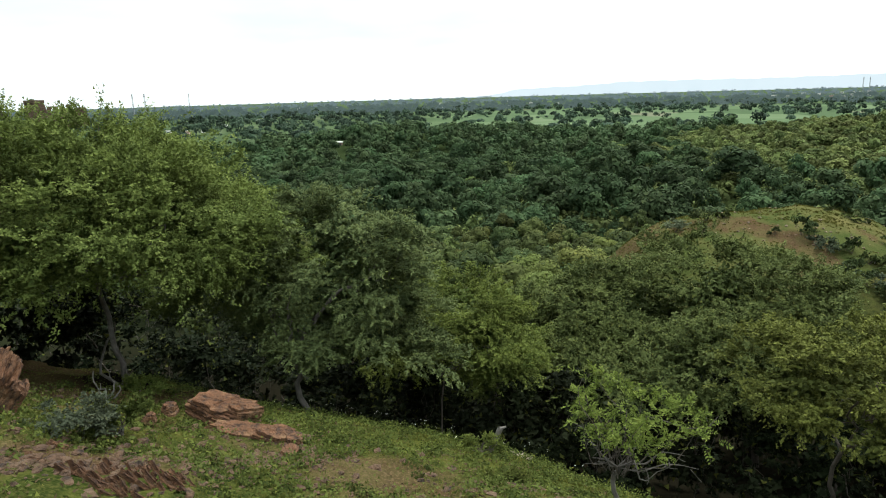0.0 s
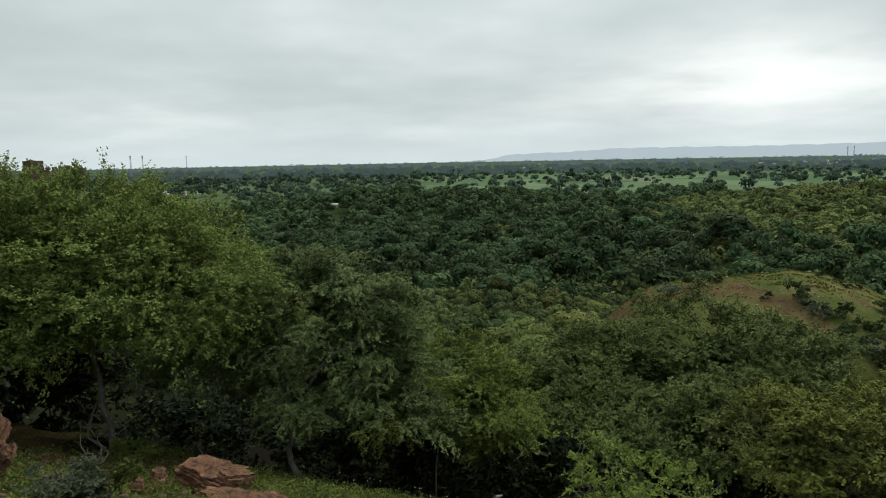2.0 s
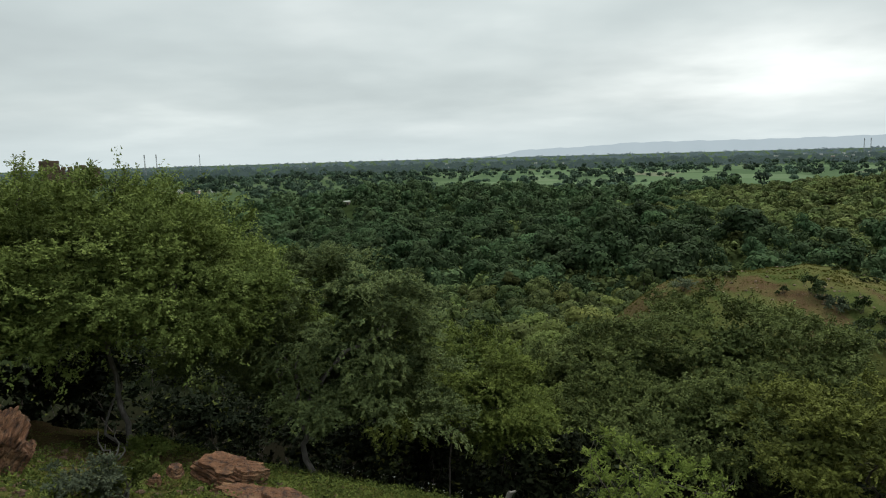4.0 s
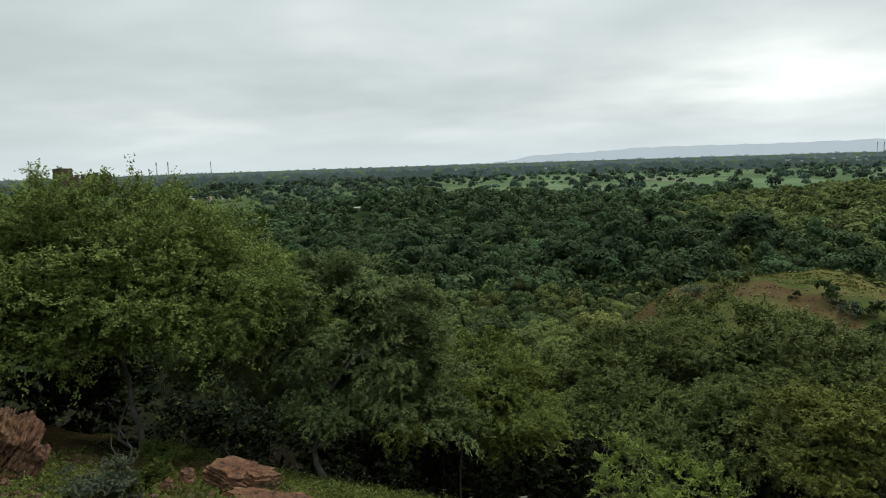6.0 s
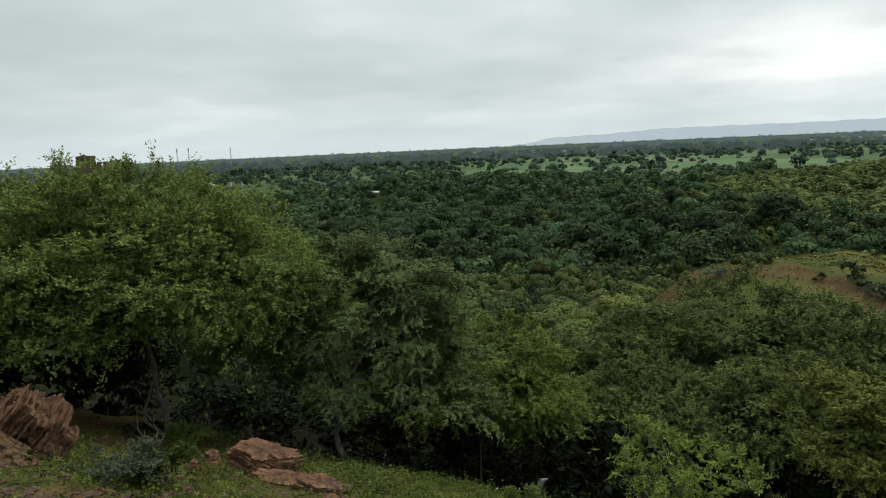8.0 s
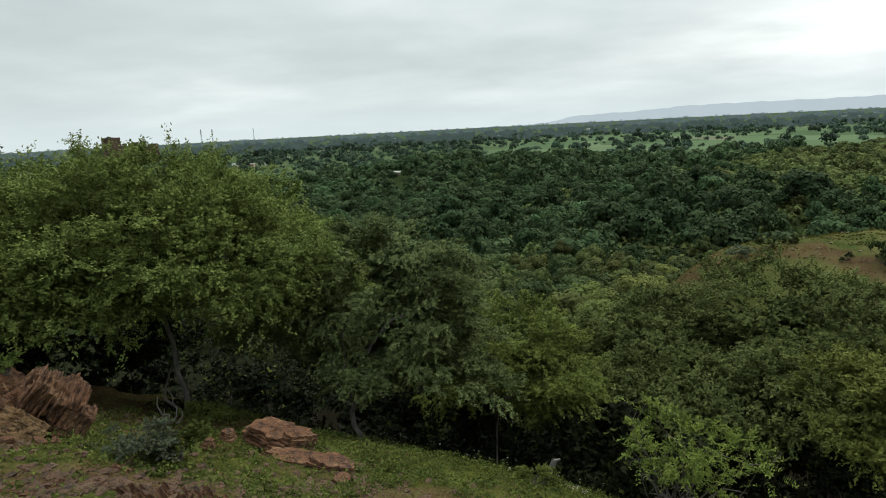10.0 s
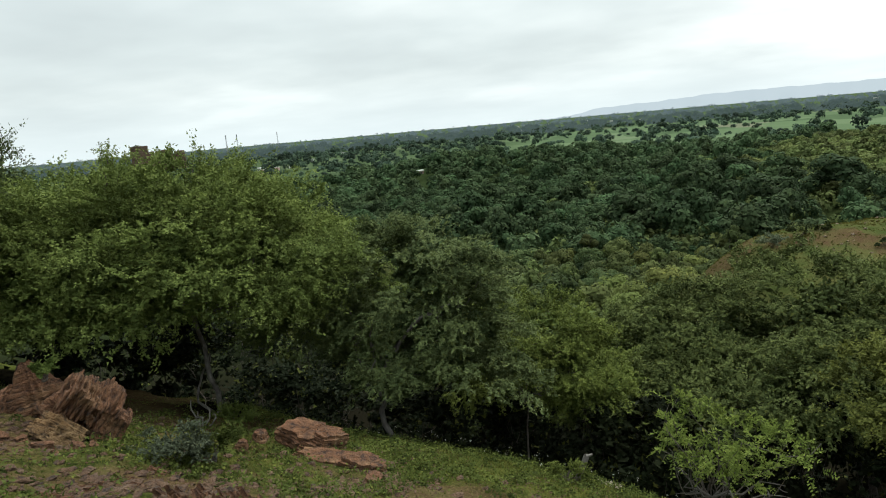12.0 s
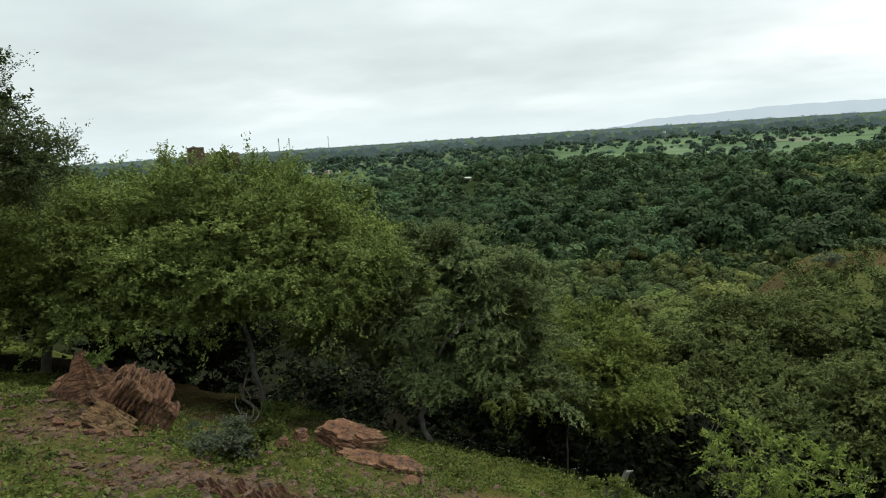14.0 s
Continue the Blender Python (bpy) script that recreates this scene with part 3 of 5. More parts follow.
def near_tree(seed, base, fork, ellipsoids, label, mat, clumps, twigs, leaves, reach, leaf, droop=0.5, low=-0.45, inner=0.62, thick=0.11, limbs=9, stems=None, up=0.25, category="tree", name="tree", bark=None, core=80):
    """A tree built where it stands. base: foot of the trunk; fork: where the limbs part; ellipsoids: (centre, radii) of the crown's lobes."""
    rng = np.random.default_rng(seed)
    ob = thing(name, base, label, category)
    o = np.array(base)
    bark = bark or M_BARK
    local = [((np.array(c) - o), r) for c, r in ellipsoids]
    corners, places, young_lit, soft = leafy_crown(rng, local, clumps, twigs, leaves, reach, leaf, droop, low, inner, up)
    if core:  # inner leaves added to block light, crown shade painted into their tone
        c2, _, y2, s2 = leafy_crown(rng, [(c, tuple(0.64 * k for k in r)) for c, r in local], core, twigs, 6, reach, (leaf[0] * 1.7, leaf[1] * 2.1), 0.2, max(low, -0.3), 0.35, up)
        corners, young_lit, soft = np.concatenate([corners, c2]), np.concatenate([young_lit, y2 * 0.2]), np.concatenate([soft, s2])
    foliage("crown", corners, young_lit, mat, ob, soft, 3)
    fk = np.array(fork) - o
    v, f = tube(bent(rng, (0, 0, -0.25), fk, 9, 0.09), np.linspace(thick * 1.25, thick * 0.8, 9), 9)
    mesh_object("trunk", v, f, bark, ob, smooth=True)
    for s in stems or ():
        v, f = tube(bent(rng, (0, 0, -0.2), np.array(s) - o, 8, 0.1), np.linspace(thick * 0.7, thick * 0.3, 8), 7)
        mesh_object("stem", v, f, bark, ob, smooth=True)
    far = places[rng.permutation(len(places))[: limbs * 9]]
    for k in range(limbs):
        end = far[k * 9 % len(far)]
        pieces = [tube(bent(rng, fk, end, 8, 0.10, 0.06), np.linspace(thick * 0.62, 0.012, 8), 6)]
        mid = fk + (end - fk) * 0.55
        order = np.argsort(np.linalg.norm(far - mid, axis=1))[:5]
        for q in far[order]:
            pieces.append(tube(bent(rng, mid, q, 5, 0.12), np.linspace(thick * 0.25, 0.007, 5), 4))
        v, f = joined(pieces)
        mesh_object("limb", v, f, bark, ob, smooth=True)
    return ob


def at(az, d, slope):
    """A place seen from the eye at that bearing, level distance and slope."""
    x, y = polar(az, d)
    return (x, y, EYE.z + slope * d)


def foot(az, d):
    x, y = polar(az, d)
    return (x, y, gz(x, y))


# lobes set two or three metres behind a crown are added to block skylight
# the big olive-green tree on the edge and its neighbour
BIG_TREE = near_tree(11, foot(-31.0, 13.0), at(-31.4, 13.2, -0.245),
          [(at(-32.0, 13.6, -0.172), (2.4, 2.1, 1.84)), (at(-27.4, 13.3, -0.194), (2.0, 1.8, 1.85)), (at(-38.5, 13.8, -0.175), (2.1, 2.0, 1.7)), (at(-23.4, 13.3, -0.222), (1.3, 1.3, 1.4)), (at(-20.6, 13.2, -0.255), (0.75, 1.0, 1.1)), (at(-27.0, 16.0, -0.20), (2.8, 1.6, 1.2)), (at(-20.5, 16.0, -0.27), (2.0, 1.5, 0.8))],
          "spreading olive-green thorn tree with a bent grey trunk", M_OLIVE_TREE, 1250, 9, 11, 0.46, (0.092, 0.042), 0.20, -0.25, 0.74, 0.048, 12,
          stems=[at(-30.6, 13.1, -0.30)], bark=M_SNAG, core=320)


def sprig(ob, az, d, low, top, lean, seed, count):
    """Thin upright shoots with small leaves that stand out above a crown; part of the tree."""
    rng = np.random.default_rng(seed)
    o = np.array(ob.matrix_world.translation)
    root = np.array(at(az, d, low)) - o
    sprays = []
    for k in range(count):
        tip = np.array(at(az + lean + rng.normal() * 0.9, d, top - 0.014 * rng.random() * k)) - o
        line = bent(rng, root + rng.normal(size=3) * 0.06, tip, 6, 0.07)
        v, f = tube(line, np.linspace(0.011, 0.003, 6), 4)
        mesh_object("shoot", v, f, M_BARK, ob, smooth=True)
        u = rng.uniform(0.2, 1.0, 70) * 4.99
        i = u.astype(int)
        sprays.append(line[i] + (line[i + 1] - line[i]) * (u - i)[:, None] + rng.normal(size=(70, 3)) * 0.03)
    c = np.concatenate(sprays)
    q = leaf_tris(c, unit(rng.normal(size=c.shape)), unit(rng.normal(size=c.shape) + np.array([0, -0.4, 0.6])), rng.uniform(0.04, 0.07, len(c)), rng.uniform(0.02, 0.03, len(c)))
    tagged(foliage("spray", q, np.repeat(rng.uniform(0.3, 1.0, len(c)), 3), M_OLIVE_TREE, ob, None, 3), kind="stuff")


sprig(BIG_TREE, -36.0, 13.4, -0.045, 0.018, 0.3, 1, 7)
sprig(BIG_TREE, -29.4, 13.4, -0.045, 0.008, 0.0, 2, 6)
near_tree(12, foot(-46.0, 15.5), at(-46.0, 15.5, -0.19),
          [(at(-47.0, 15.5, -0.12), (2.5, 2.2, 1.65)), (at(-41.5, 15.8, -0.13), (2.2, 2.0, 1.65)), (at(-52.5, 15.0, -0.14), (2.2, 2.0, 1.5)), (at(-45.0, 18.0, -0.14), (4.5, 1.6, 1.0)), (at(-44.0, 14.6, -0.20), (3.2, 1.2, 0.9)), (at(-38.0, 15.6, -0.20), (2.0, 1.6, 1.1))],
          "wide olive-green thorn tree on the upper slope", M_OLIVE_TREE, 760, 9, 10, 0.50, (0.11, 0.048), 0.25, -0.25, 0.72, 0.09, 9, core=170)
# darker tree with drooping twigs
near_tree(13, foot(-15.5, 12.0), at(-16.8, 12.3, -0.385),
          [(at(-12.6, 12.8, -0.245), (1.42, 1.3, 1.42)), (at(-16.0, 12.9, -0.295), (0.9, 1.1, 0.95)), (at(-9.2, 12.7, -0.315), (0.95, 1.1, 1.2)), (at(-12.5, 15.2, -0.33), (2.2, 1.4, 0.6)), (at(-10.4, 12.5, -0.398), (1.3, 1.0, 0.55)), (at(-15.2, 12.4, -0.365), (0.85, 0.9, 0.42))],
          "dense dark green tree with drooping twigs on the slope", M_DARK_TREE, 800, 9, 12, 0.32, (0.10, 0.034), 0.42, -0.3, 0.76, 0.052, 9, bark=M_SNAG, core=190)
# yellow-green trees below the edge
near_tree(14, foot(-3.5, 15.5), at(-3.4, 15.5, -0.45),
          [(at(-3.6, 15.6, -0.345), (1.5, 1.3, 1.2)), (at(-7.0, 15.5, -0.372), (1.2, 1.2, 0.9)), (at(0.2, 15.3, -0.385), (1.1, 1.2, 1.0)), (at(-3.0, 15.2, -0.405), (1.7, 1.1, 0.7)), (at(1.6, 15.0, -0.42), (0.9, 0.9, 0.6)), (at(-3.0, 18.0, -0.40), (2.8, 1.5, 0.8))],
          "bushy yellow-green tree below the grassy edge", M_SPRING, 480, 9, 12, 0.38, (0.10, 0.046), 0.3, -0.3, 0.72, 0.024, 5, core=130)
near_tree(15, foot(14.0, 20.5), at(14.0, 20.5, -0.42),
          [(at(18.7, 21.0, -0.305), (2.5, 2.2, 1.95)), (at(12.5, 20.5, -0.345), (2.2, 2.0, 1.65)), (at(24.0, 21.0, -0.325), (2.2, 2.0, 1.85)), (at(6.5, 19.5, -0.40), (1.9, 1.7, 1.6)), (at(14.5, 19.0, -0.40), (3.4, 1.5, 0.9)), (at(6.0, 17.6, -0.452), (2.1, 1.3, 0.9)), (at(14.0, 17.6, -0.445), (2.3, 1.2, 0.8)), (at(21.0, 18.6, -0.40), (2.4, 1.3, 1.3))],
          "broad green thorn tree standing in the gully", M_GULLY_TREE, 900, 9, 12, 0.50, (0.125, 0.06), 0.3, -0.5, 0.74, 0.1, 6, core=220)
near_tree(16, foot(30.0, 13.4), at(30.0, 13.4, -0.50),
          [(at(30.5, 13.2, -0.388), (1.85, 1.6, 0.95)), (at(25.6, 12.8, -0.415), (1.1, 1.2, 0.62)), (at(36.5, 13.4, -0.385), (1.9, 1.7, 1.05)), (at(43.0, 13.4, -0.40), (1.8, 1.8, 1.1)), (at(33.0, 16.0, -0.42), (2.4, 1.5, 0.6)), (at(27.8, 13.0, -0.425), (1.5, 1.1, 0.45)), (at(33.5, 12.8, -0.440), (1.7, 1.1, 0.65))],
          "yellow-green feathery tree overhanging the gully", M_LIGHT, 560, 9, 12, 0.38, (0.095, 0.042), 0.25, -0.3, 0.74, 0.045, 5, core=150)


def sapling():
    """A low bright tree: a crooked grey trunk, bare snags below, upright leafy shoots above."""
    rng = np.random.default_rng(17)
    far = 8.1
    b = on_slope(13.3, -0.655)
    o = np.array(b)
    ob = thing("sapling", b, "small bright green sapling with bare grey lower branches", "sapling")
    fork = np.array(at(12.7, far, -0.592)) - o
    v, f = tube(bent(rng, (0, 0, -0.1), fork, 8, 0.07), np.linspace(0.038, 0.026, 8), 8)
    mesh_object("trunk", v, f, M_SNAG, ob, smooth=True)
    for az, sl, dd, th in ((10.6, -0.560, -0.1, 0.018), (10.9, -0.585, 0.1, 0.014), (9.8, -0.548, 0.2, 0.012), (18.4, -0.556, 0.1, 0.018), (17.2, -0.580, -0.15, 0.014), (20.9, -0.482, 0.2, 0.010), (19.6, -0.575, 0.2, 0.010), (8.6, -0.520, 0.0, 0.009)):
        tip = np.array(at(az, far + dd, sl)) - o
        pieces = [tube(bent(rng, fork, tip, 8, 0.14), np.linspace(th, 0.005, 8), 6)]
        for u in (0.55, 0.75, 0.9):
            q = fork + (tip - fork) * u
            pieces.append(tube(bent(rng, q, q + rng.normal(size=3) * np.array([0.11, 0.11, 0.07]), 4, 0.12), np.linspace(th * 0.45, 0.003, 4), 4))
        v, f = joined(pieces)
        mesh_object("snag", v, f, M_SNAG, ob, smooth=True)
    lobes = [(at(11.8, far, -0.474), (0.38, 0.36, 0.24)), (at(14.6, far, -0.495), (0.40, 0.36, 0.26)), (at(17.0, far, -0.508), (0.42, 0.34, 0.17)), (at(9.7, far, -0.508), (0.22, 0.26, 0.13)), (at(19.2, far, -0.520), (0.26, 0.3, 0.09)), (at(13.8, far, -0.54), (0.5, 0.4, 0.16)), (at(17.6, far, -0.460), (0.12, 0.15, 0.12)), (at(9.9, far, -0.445), (0.10, 0.1, 0.10))]
    local = [(np.array(c) - o, r) for c, r in lobes]
    p, out, _ = dome_points(rng, local, 330, -0.8, 0.5, 3)
    # leaves stand in two rows along each shoot
    tw = unit(0.5 * out + 0.5 * rng.normal(size=p.shape) + np.array([0, 0, 0.55]))
    ln = rng.uniform(0.10, 0.26, len(p))
    m = 15
    u = np.tile(np.linspace(0.05, 1.0, m), (len(p), 1)) + rng.normal(size=(len(p), m)) * 0.02
    pos = p[:, None] + tw[:, None] * (ln[:, None] * u)[..., None]
    pos[..., 2] -= 0.30 * ln[:, None] * u ** 2.2
    side = unit(np.cross(tw, rng.normal(size=p.shape)))
    sgn = np.where(np.arange(m) % 2, 1.0, -1.0)
    ax = unit(side[:, None] * sgn[None, :, None] + 0.55 * tw[:, None] + rng.normal(size=pos.shape) * 0.25).reshape(-1, 3)
    nm = unit(np.repeat(np.cross(tw, side), m, 0) * 0.6 + rng.normal(size=(len(ax), 3)) * 0.4 + np.array([0, 0, 0.6]))
    q = leaf_quads(pos.reshape(-1, 3), ax, nm, rng.uniform(0.032, 0.062, len(ax)), rng.uniform(0.017, 0.028, len(ax)))
    young_lit = np.clip(0.1 + 0.5 * u + 0.4 * rng.random((len(p), 1)) ** 2, 0, 1).ravel()
    foliage("crown", q, np.repeat(young_lit, 4), M_FRESH, ob)
    for k in range(0, len(p), 16):
        root = fork * rng.uniform(0.75, 1.0) + (p[k] - fork) * np.array([0.35, 0.35, 0.0]) * rng.random()
        v, f = tube(bent(rng, root, p[k], 7, 0.14), np.linspace(0.010, 0.003, 7), 5)
        mesh_object("limb", v, f, M_BARK, ob, smooth=True)


sapling()
# dark acacia at the far edge of the slope
near_tree(18, foot(-54.5, 12.0), at(-54.5, 12.0, -0.05),
          [(at(-50.4, 12.0, -0.005), (1.3, 1.3, 0.62)), (at(-54.5, 11.5, 0.07), (1.5, 1.5, 1.1)), (at(-45.2, 12.2, -0.005), (0.75, 0.9, 0.36)), (at(-42.2, 12.2, 0.018), (0.35, 0.4, 0.12)), (at(-48.6, 12.0, 0.065), (0.75, 0.8, 0.6)), (at(-47.6, 11.8, 0.118), (0.3, 0.5, 0.25))],
          "dark acacia tree with ragged thorny branches", M_ACACIA, 760, 8, 9, 0.32, (0.07, 0.030), 0.1, -0.6, 0.55, 0.09, 18, up=0.2, core=160)
# rows of bushes added under the trees, the gully's deep shade painted into their leaves
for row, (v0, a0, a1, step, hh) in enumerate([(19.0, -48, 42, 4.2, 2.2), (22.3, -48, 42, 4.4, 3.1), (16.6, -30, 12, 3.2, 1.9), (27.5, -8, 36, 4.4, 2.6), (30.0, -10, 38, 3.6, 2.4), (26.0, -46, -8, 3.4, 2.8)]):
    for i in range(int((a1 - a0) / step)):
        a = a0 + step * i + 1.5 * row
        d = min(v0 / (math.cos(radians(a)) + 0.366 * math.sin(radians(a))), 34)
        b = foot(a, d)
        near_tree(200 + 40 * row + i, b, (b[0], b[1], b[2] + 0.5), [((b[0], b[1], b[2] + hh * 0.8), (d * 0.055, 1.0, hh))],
                  "bush added in the gully, its leaves coloured as deep shade", M_SHADE, 34, 7, 3, 0.5, (0.27, 0.15), 0.3, -0.7, 0.5, 0.03, 1, category="bush", name="bush", core=0)

# more added bushes in the same shade colour, on the upper slope
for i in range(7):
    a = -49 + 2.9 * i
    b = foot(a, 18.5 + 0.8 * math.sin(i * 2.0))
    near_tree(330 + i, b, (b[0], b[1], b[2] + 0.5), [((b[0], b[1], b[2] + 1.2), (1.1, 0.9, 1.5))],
              "bush added under the upper trees, its leaves coloured as deep shade", M_SHADE, 44, 6, 3, 0.45, (0.28, 0.16), 0.3, -0.7, 0.5, 0.03, 1, category="bush", name="bush", core=0)


# ---------------------------------------------------------------- woods


def blob_crown(rng, width, height, lift, n, leaf, lobes=14, flat=1.0, lobe=(0.14, 0.27), puff=0.55, dome=0.9, skin=(0.84, 1.06)):
    """A crown for the middle distance: leaf sprays over many rounded lobes. Foot at the origin. Corners, and each
    leaf's tone with top light painted on each lobe.
    """
    d = unit(rng.normal(size=(lobes, 3)))
    d[:, 2] = np.abs(d[:, 2]) * 1.35 - 0.5
    rad = np.array([width / 2, width / 2, (height - lift) / 2])
    c = np.array([0, 0, lift + rad[2] * 0.9]) + d * rad * rng.uniform(0.5, 0.88, (lobes, 1))
    r = width * rng.uniform(*lobe, lobes)
    k = rng.choice(lobes, n, p=r * r / (r * r).sum())
    o = unit(rng.normal(size=(n, 3)))
    o[:, 2] = np.where(o[:, 2] < -0.6, -o[:, 2], o[:, 2])
    p = c[k] + o * (r[k] * rng.uniform(*skin, n))[:, None] * np.array([1, 1, 0.9 * flat])
    nm = unit(o + 0.24 * rng.normal(size=(n, 3)) + np.array([0, 0, 0.12]))
    ax = unit(np.cross(nm, rng.normal(size=(n, 3))))
    ln = leaf * rng.uniform(0.6, 1.5, n)
    # tone by lobe and leaf; lobe tops painted lighter, as lit from above
    young_lit = np.clip(0.18 + 0.30 * rng.random(lobes)[k] + 0.16 * rng.random(n) + 0.22 * o[:, 2], 0, 1)
    mid = np.array([0, 0, lift + rad[2] * 0.7])
    soft = unit(puff * o + dome * unit((p - mid) / rad) + 0.25 * nm)
    flip = (soft * nm).sum(1) < 0
    soft[flip] = nm[flip]
    return leaf_tris(p, ax, nm, ln, ln * rng.uniform(0.7, 1.1, n)), np.repeat(young_lit, 3), np.repeat(soft, 3, 0)


def scatter(rng, d0, d1, az0, az1, gap):
    """Places strewn evenly over a sector, on a shaken grid."""
    xs = np.arange(-d1, d1, gap)
    X, Y = np.meshgrid(xs, np.arange(0, d1, gap))
    X = (X + rng.uniform(-0.45, 0.45, X.shape) * gap).ravel()
    Y = (Y + rng.uniform(-0.45, 0.45, Y.shape) * gap).ravel()
    r, a = np.hypot(X, Y), np.degrees(np.arctan2(X, Y))
    ok = (r > d0) & (r < d1) & (a > az0) & (a < az1)
    return X[ok], Y[ok]


def on_mound(x, y):
    bx, by = BUMPS[0][0], BUMPS[0][1]
    fx, fy = polar(13.5, 56)
    return np.exp(-(((x - fx) / 4.5) ** 2 + ((y - fy) / 6) ** 2)) + np.exp(-(((x - bx) / 12.5) ** 2 + ((y - by + 1) / 12.5) ** 2))


def wood_tree_kind(seed, label, mat, width, height, lift, n, leaf, lobes, lobe, puff, dome):
    rng = np.random.default_rng(seed)
    ob = thing("tree", (0, 0, 0), label, "tree", "trees of the valley wood")
    q, young_lit, soft = blob_crown(rng, width, height, lift, n, leaf, lobes, 1.0, lobe, puff, dome)
    foliage("crown", q, young_lit, mat, ob, soft, 3)
    pieces = [tube(bent(rng, (0, 0, -0.6), (rng.normal() * 0.3, rng.normal() * 0.3, lift + 0.8), 6, 0.06), np.linspace(0.17, 0.09, 6), 6)]
    v, f = joined(pieces)
    mesh_object("trunk", v, f, M_BARK, ob, smooth=True)
    for k in range(4):
        a = k * 1.6 + rng.random()
        v, f = tube(bent(rng, (0, 0, lift + 0.5), (math.cos(a) * width * 0.3, math.sin(a) * width * 0.3, lift + (height - lift) * 0.6), 5, 0.08), np.linspace(0.09, 0.02, 5), 5)
        mesh_object("limb", v, f, M_BARK, ob, smooth=True)
    return ob


KINDS_SLOPE = [wood_tree_kind(30 + i, lab, m, w, h, l, n, lf, int(lb * 1.6), (0.10, 0.19), 1.1, 0.3) for i, (lab, m, w, h, l, n, lf, lb) in enumerate([
    ("rounded olive-green scrub tree on the slope", M_SCRUB, 5.0, 4.8, 0.8, 4400, 0.205, 18),
    ("spreading green thorn tree on the slope", M_OLIVE, 5.8, 5.2, 0.9, 4900, 0.205, 22),
    ("dull green scrub tree on the slope", M_DARK, 4.6, 4.6, 0.7, 4000, 0.205, 16)])]
KINDS_VALLEY = [wood_tree_kind(40 + i, lab, m, w, h, l, n, lf, lb, (0.15, 0.25), 1.1, 0.3) for i, (lab, m, w, h, l, n, lf, lb) in enumerate([
    ("rounded green scrub tree in the valley", M_SCRUB, 4.8, 4.2, 0.4, 1900, 0.27, 13),
    ("dark green scrub tree in the valley", M_DARK, 5.2, 4.8, 0.4, 2000, 0.28, 13),
    ("rounded olive-green scrub tree in the valley", M_OLIVE, 5.0, 4.0, 0.3, 1900, 0.27, 14),
    ("tall slender green tree in the valley", M_SCRUB, 3.4, 6.4, 0.6, 1700, 0.27, 13)])]


def plant(kinds, places, rng, lo, hi, weights=None):
    for x, y in places:
        k = kinds[rng.choice(len(kinds), p=weights)]
        s = rng.uniform(lo, hi)
        m = pose(x, y, gz(x, y), rng.uniform(-4, 4), rng.uniform(-4, 4), rng.uniform(0, 360)) @ Matrix.Diagonal((s, s, s * rng.uniform(0.88, 1.1), 1))
        copy_thing(k, m)


def plant_woods():
    rng = np.random.default_rng(3)
    x, y = scatter(rng, 22, 62, -52, 44, 5.2)
    v = y + 0.366 * x
    az, r = np.degrees(np.arctan2(x, y)), np.hypot(x, y)
    ok = (on_mound(x, y) < 0.2) & (v > 19) & ~((az > 1) & (az < 29) & (r < 26)) & ((az > -30) | (v < 30)) & ((v > 25) | (az > 3))
    # the mound's open crest stands clear above the trees before it
    top = (ground(x, y) + 6.2 - EYE.z) / r
    ok &= ~((az > 9.5) & (top > np.interp(az, [9, 12, 14, 17, 25, 28, 30, 34], [-0.24, -0.265, -0.25, -0.225, -0.235, -0.28, -0.262, -0.25])))
    ok &= (az > -13) | (v > 32)
    plant(KINDS_SLOPE, list(zip(x[ok], y[ok])), rng, 0.75, 1.12, [0.42, 0.33, 0.25])
    n1 = int(ok.sum())
    x, y = scatter(rng, 62, 122, -24, 42, 4.9)
    az, r = np.degrees(np.arctan2(x, y)), np.hypot(x, y)
    ok = (on_mound(x, y) < 0.22) & ~((az > 21) & (r < 76)) & ~((az > 15) & (r < 66)) & ~((az < -17) & (r < 90))
    plant(KINDS_VALLEY, list(zip(x[ok], y[ok])), rng, 0.7, 1.25, [0.34, 0.18, 0.4, 0.08])
    print("trees", n1, int(ok.sum()))


plant_woods()
for i, k in enumerate(KINDS_SLOPE + KINDS_VALLEY):
    # the first of each kind stands in the wood as well
    x, y = polar(-18 + 4.3 * i, 66 + 7 * i)
    k.matrix_world = pose(x, y, gz(x, y), 0, 0, 40 * i)


def stand(name, label, category, mat, seed, places, kinds, scale, tints):
    """Many far trees in one sheet of leaves."""
    rng = np.random.default_rng(seed)
    vs, ts, ys, ns = [], [], [], []
    for (x, y), tint in zip(places, tints):
        q, yg, soft = kinds[rng.integers(len(kinds))]
        ys.append(yg)
        a = rng.uniform(0, 2 * np.pi)
        s = rng.uniform(*scale)
        rot = np.array([[math.cos(a), -math.sin(a), 0], [math.sin(a), math.cos(a), 0], [0, 0, rng.uniform(0.85, 1.15)]])
        vs.append(q @ rot.T * s + np.array([x, y, gz(x, y)]))
        ts.append(np.full(len(q), tint))
        ns.append(soft @ rot.T)
    v = np.concatenate(vs)
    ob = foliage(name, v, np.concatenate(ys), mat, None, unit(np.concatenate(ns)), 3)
    add_attribute(ob, "tint", np.concatenate(ts))
    return tagged(ob, label, category, kind="stuff")


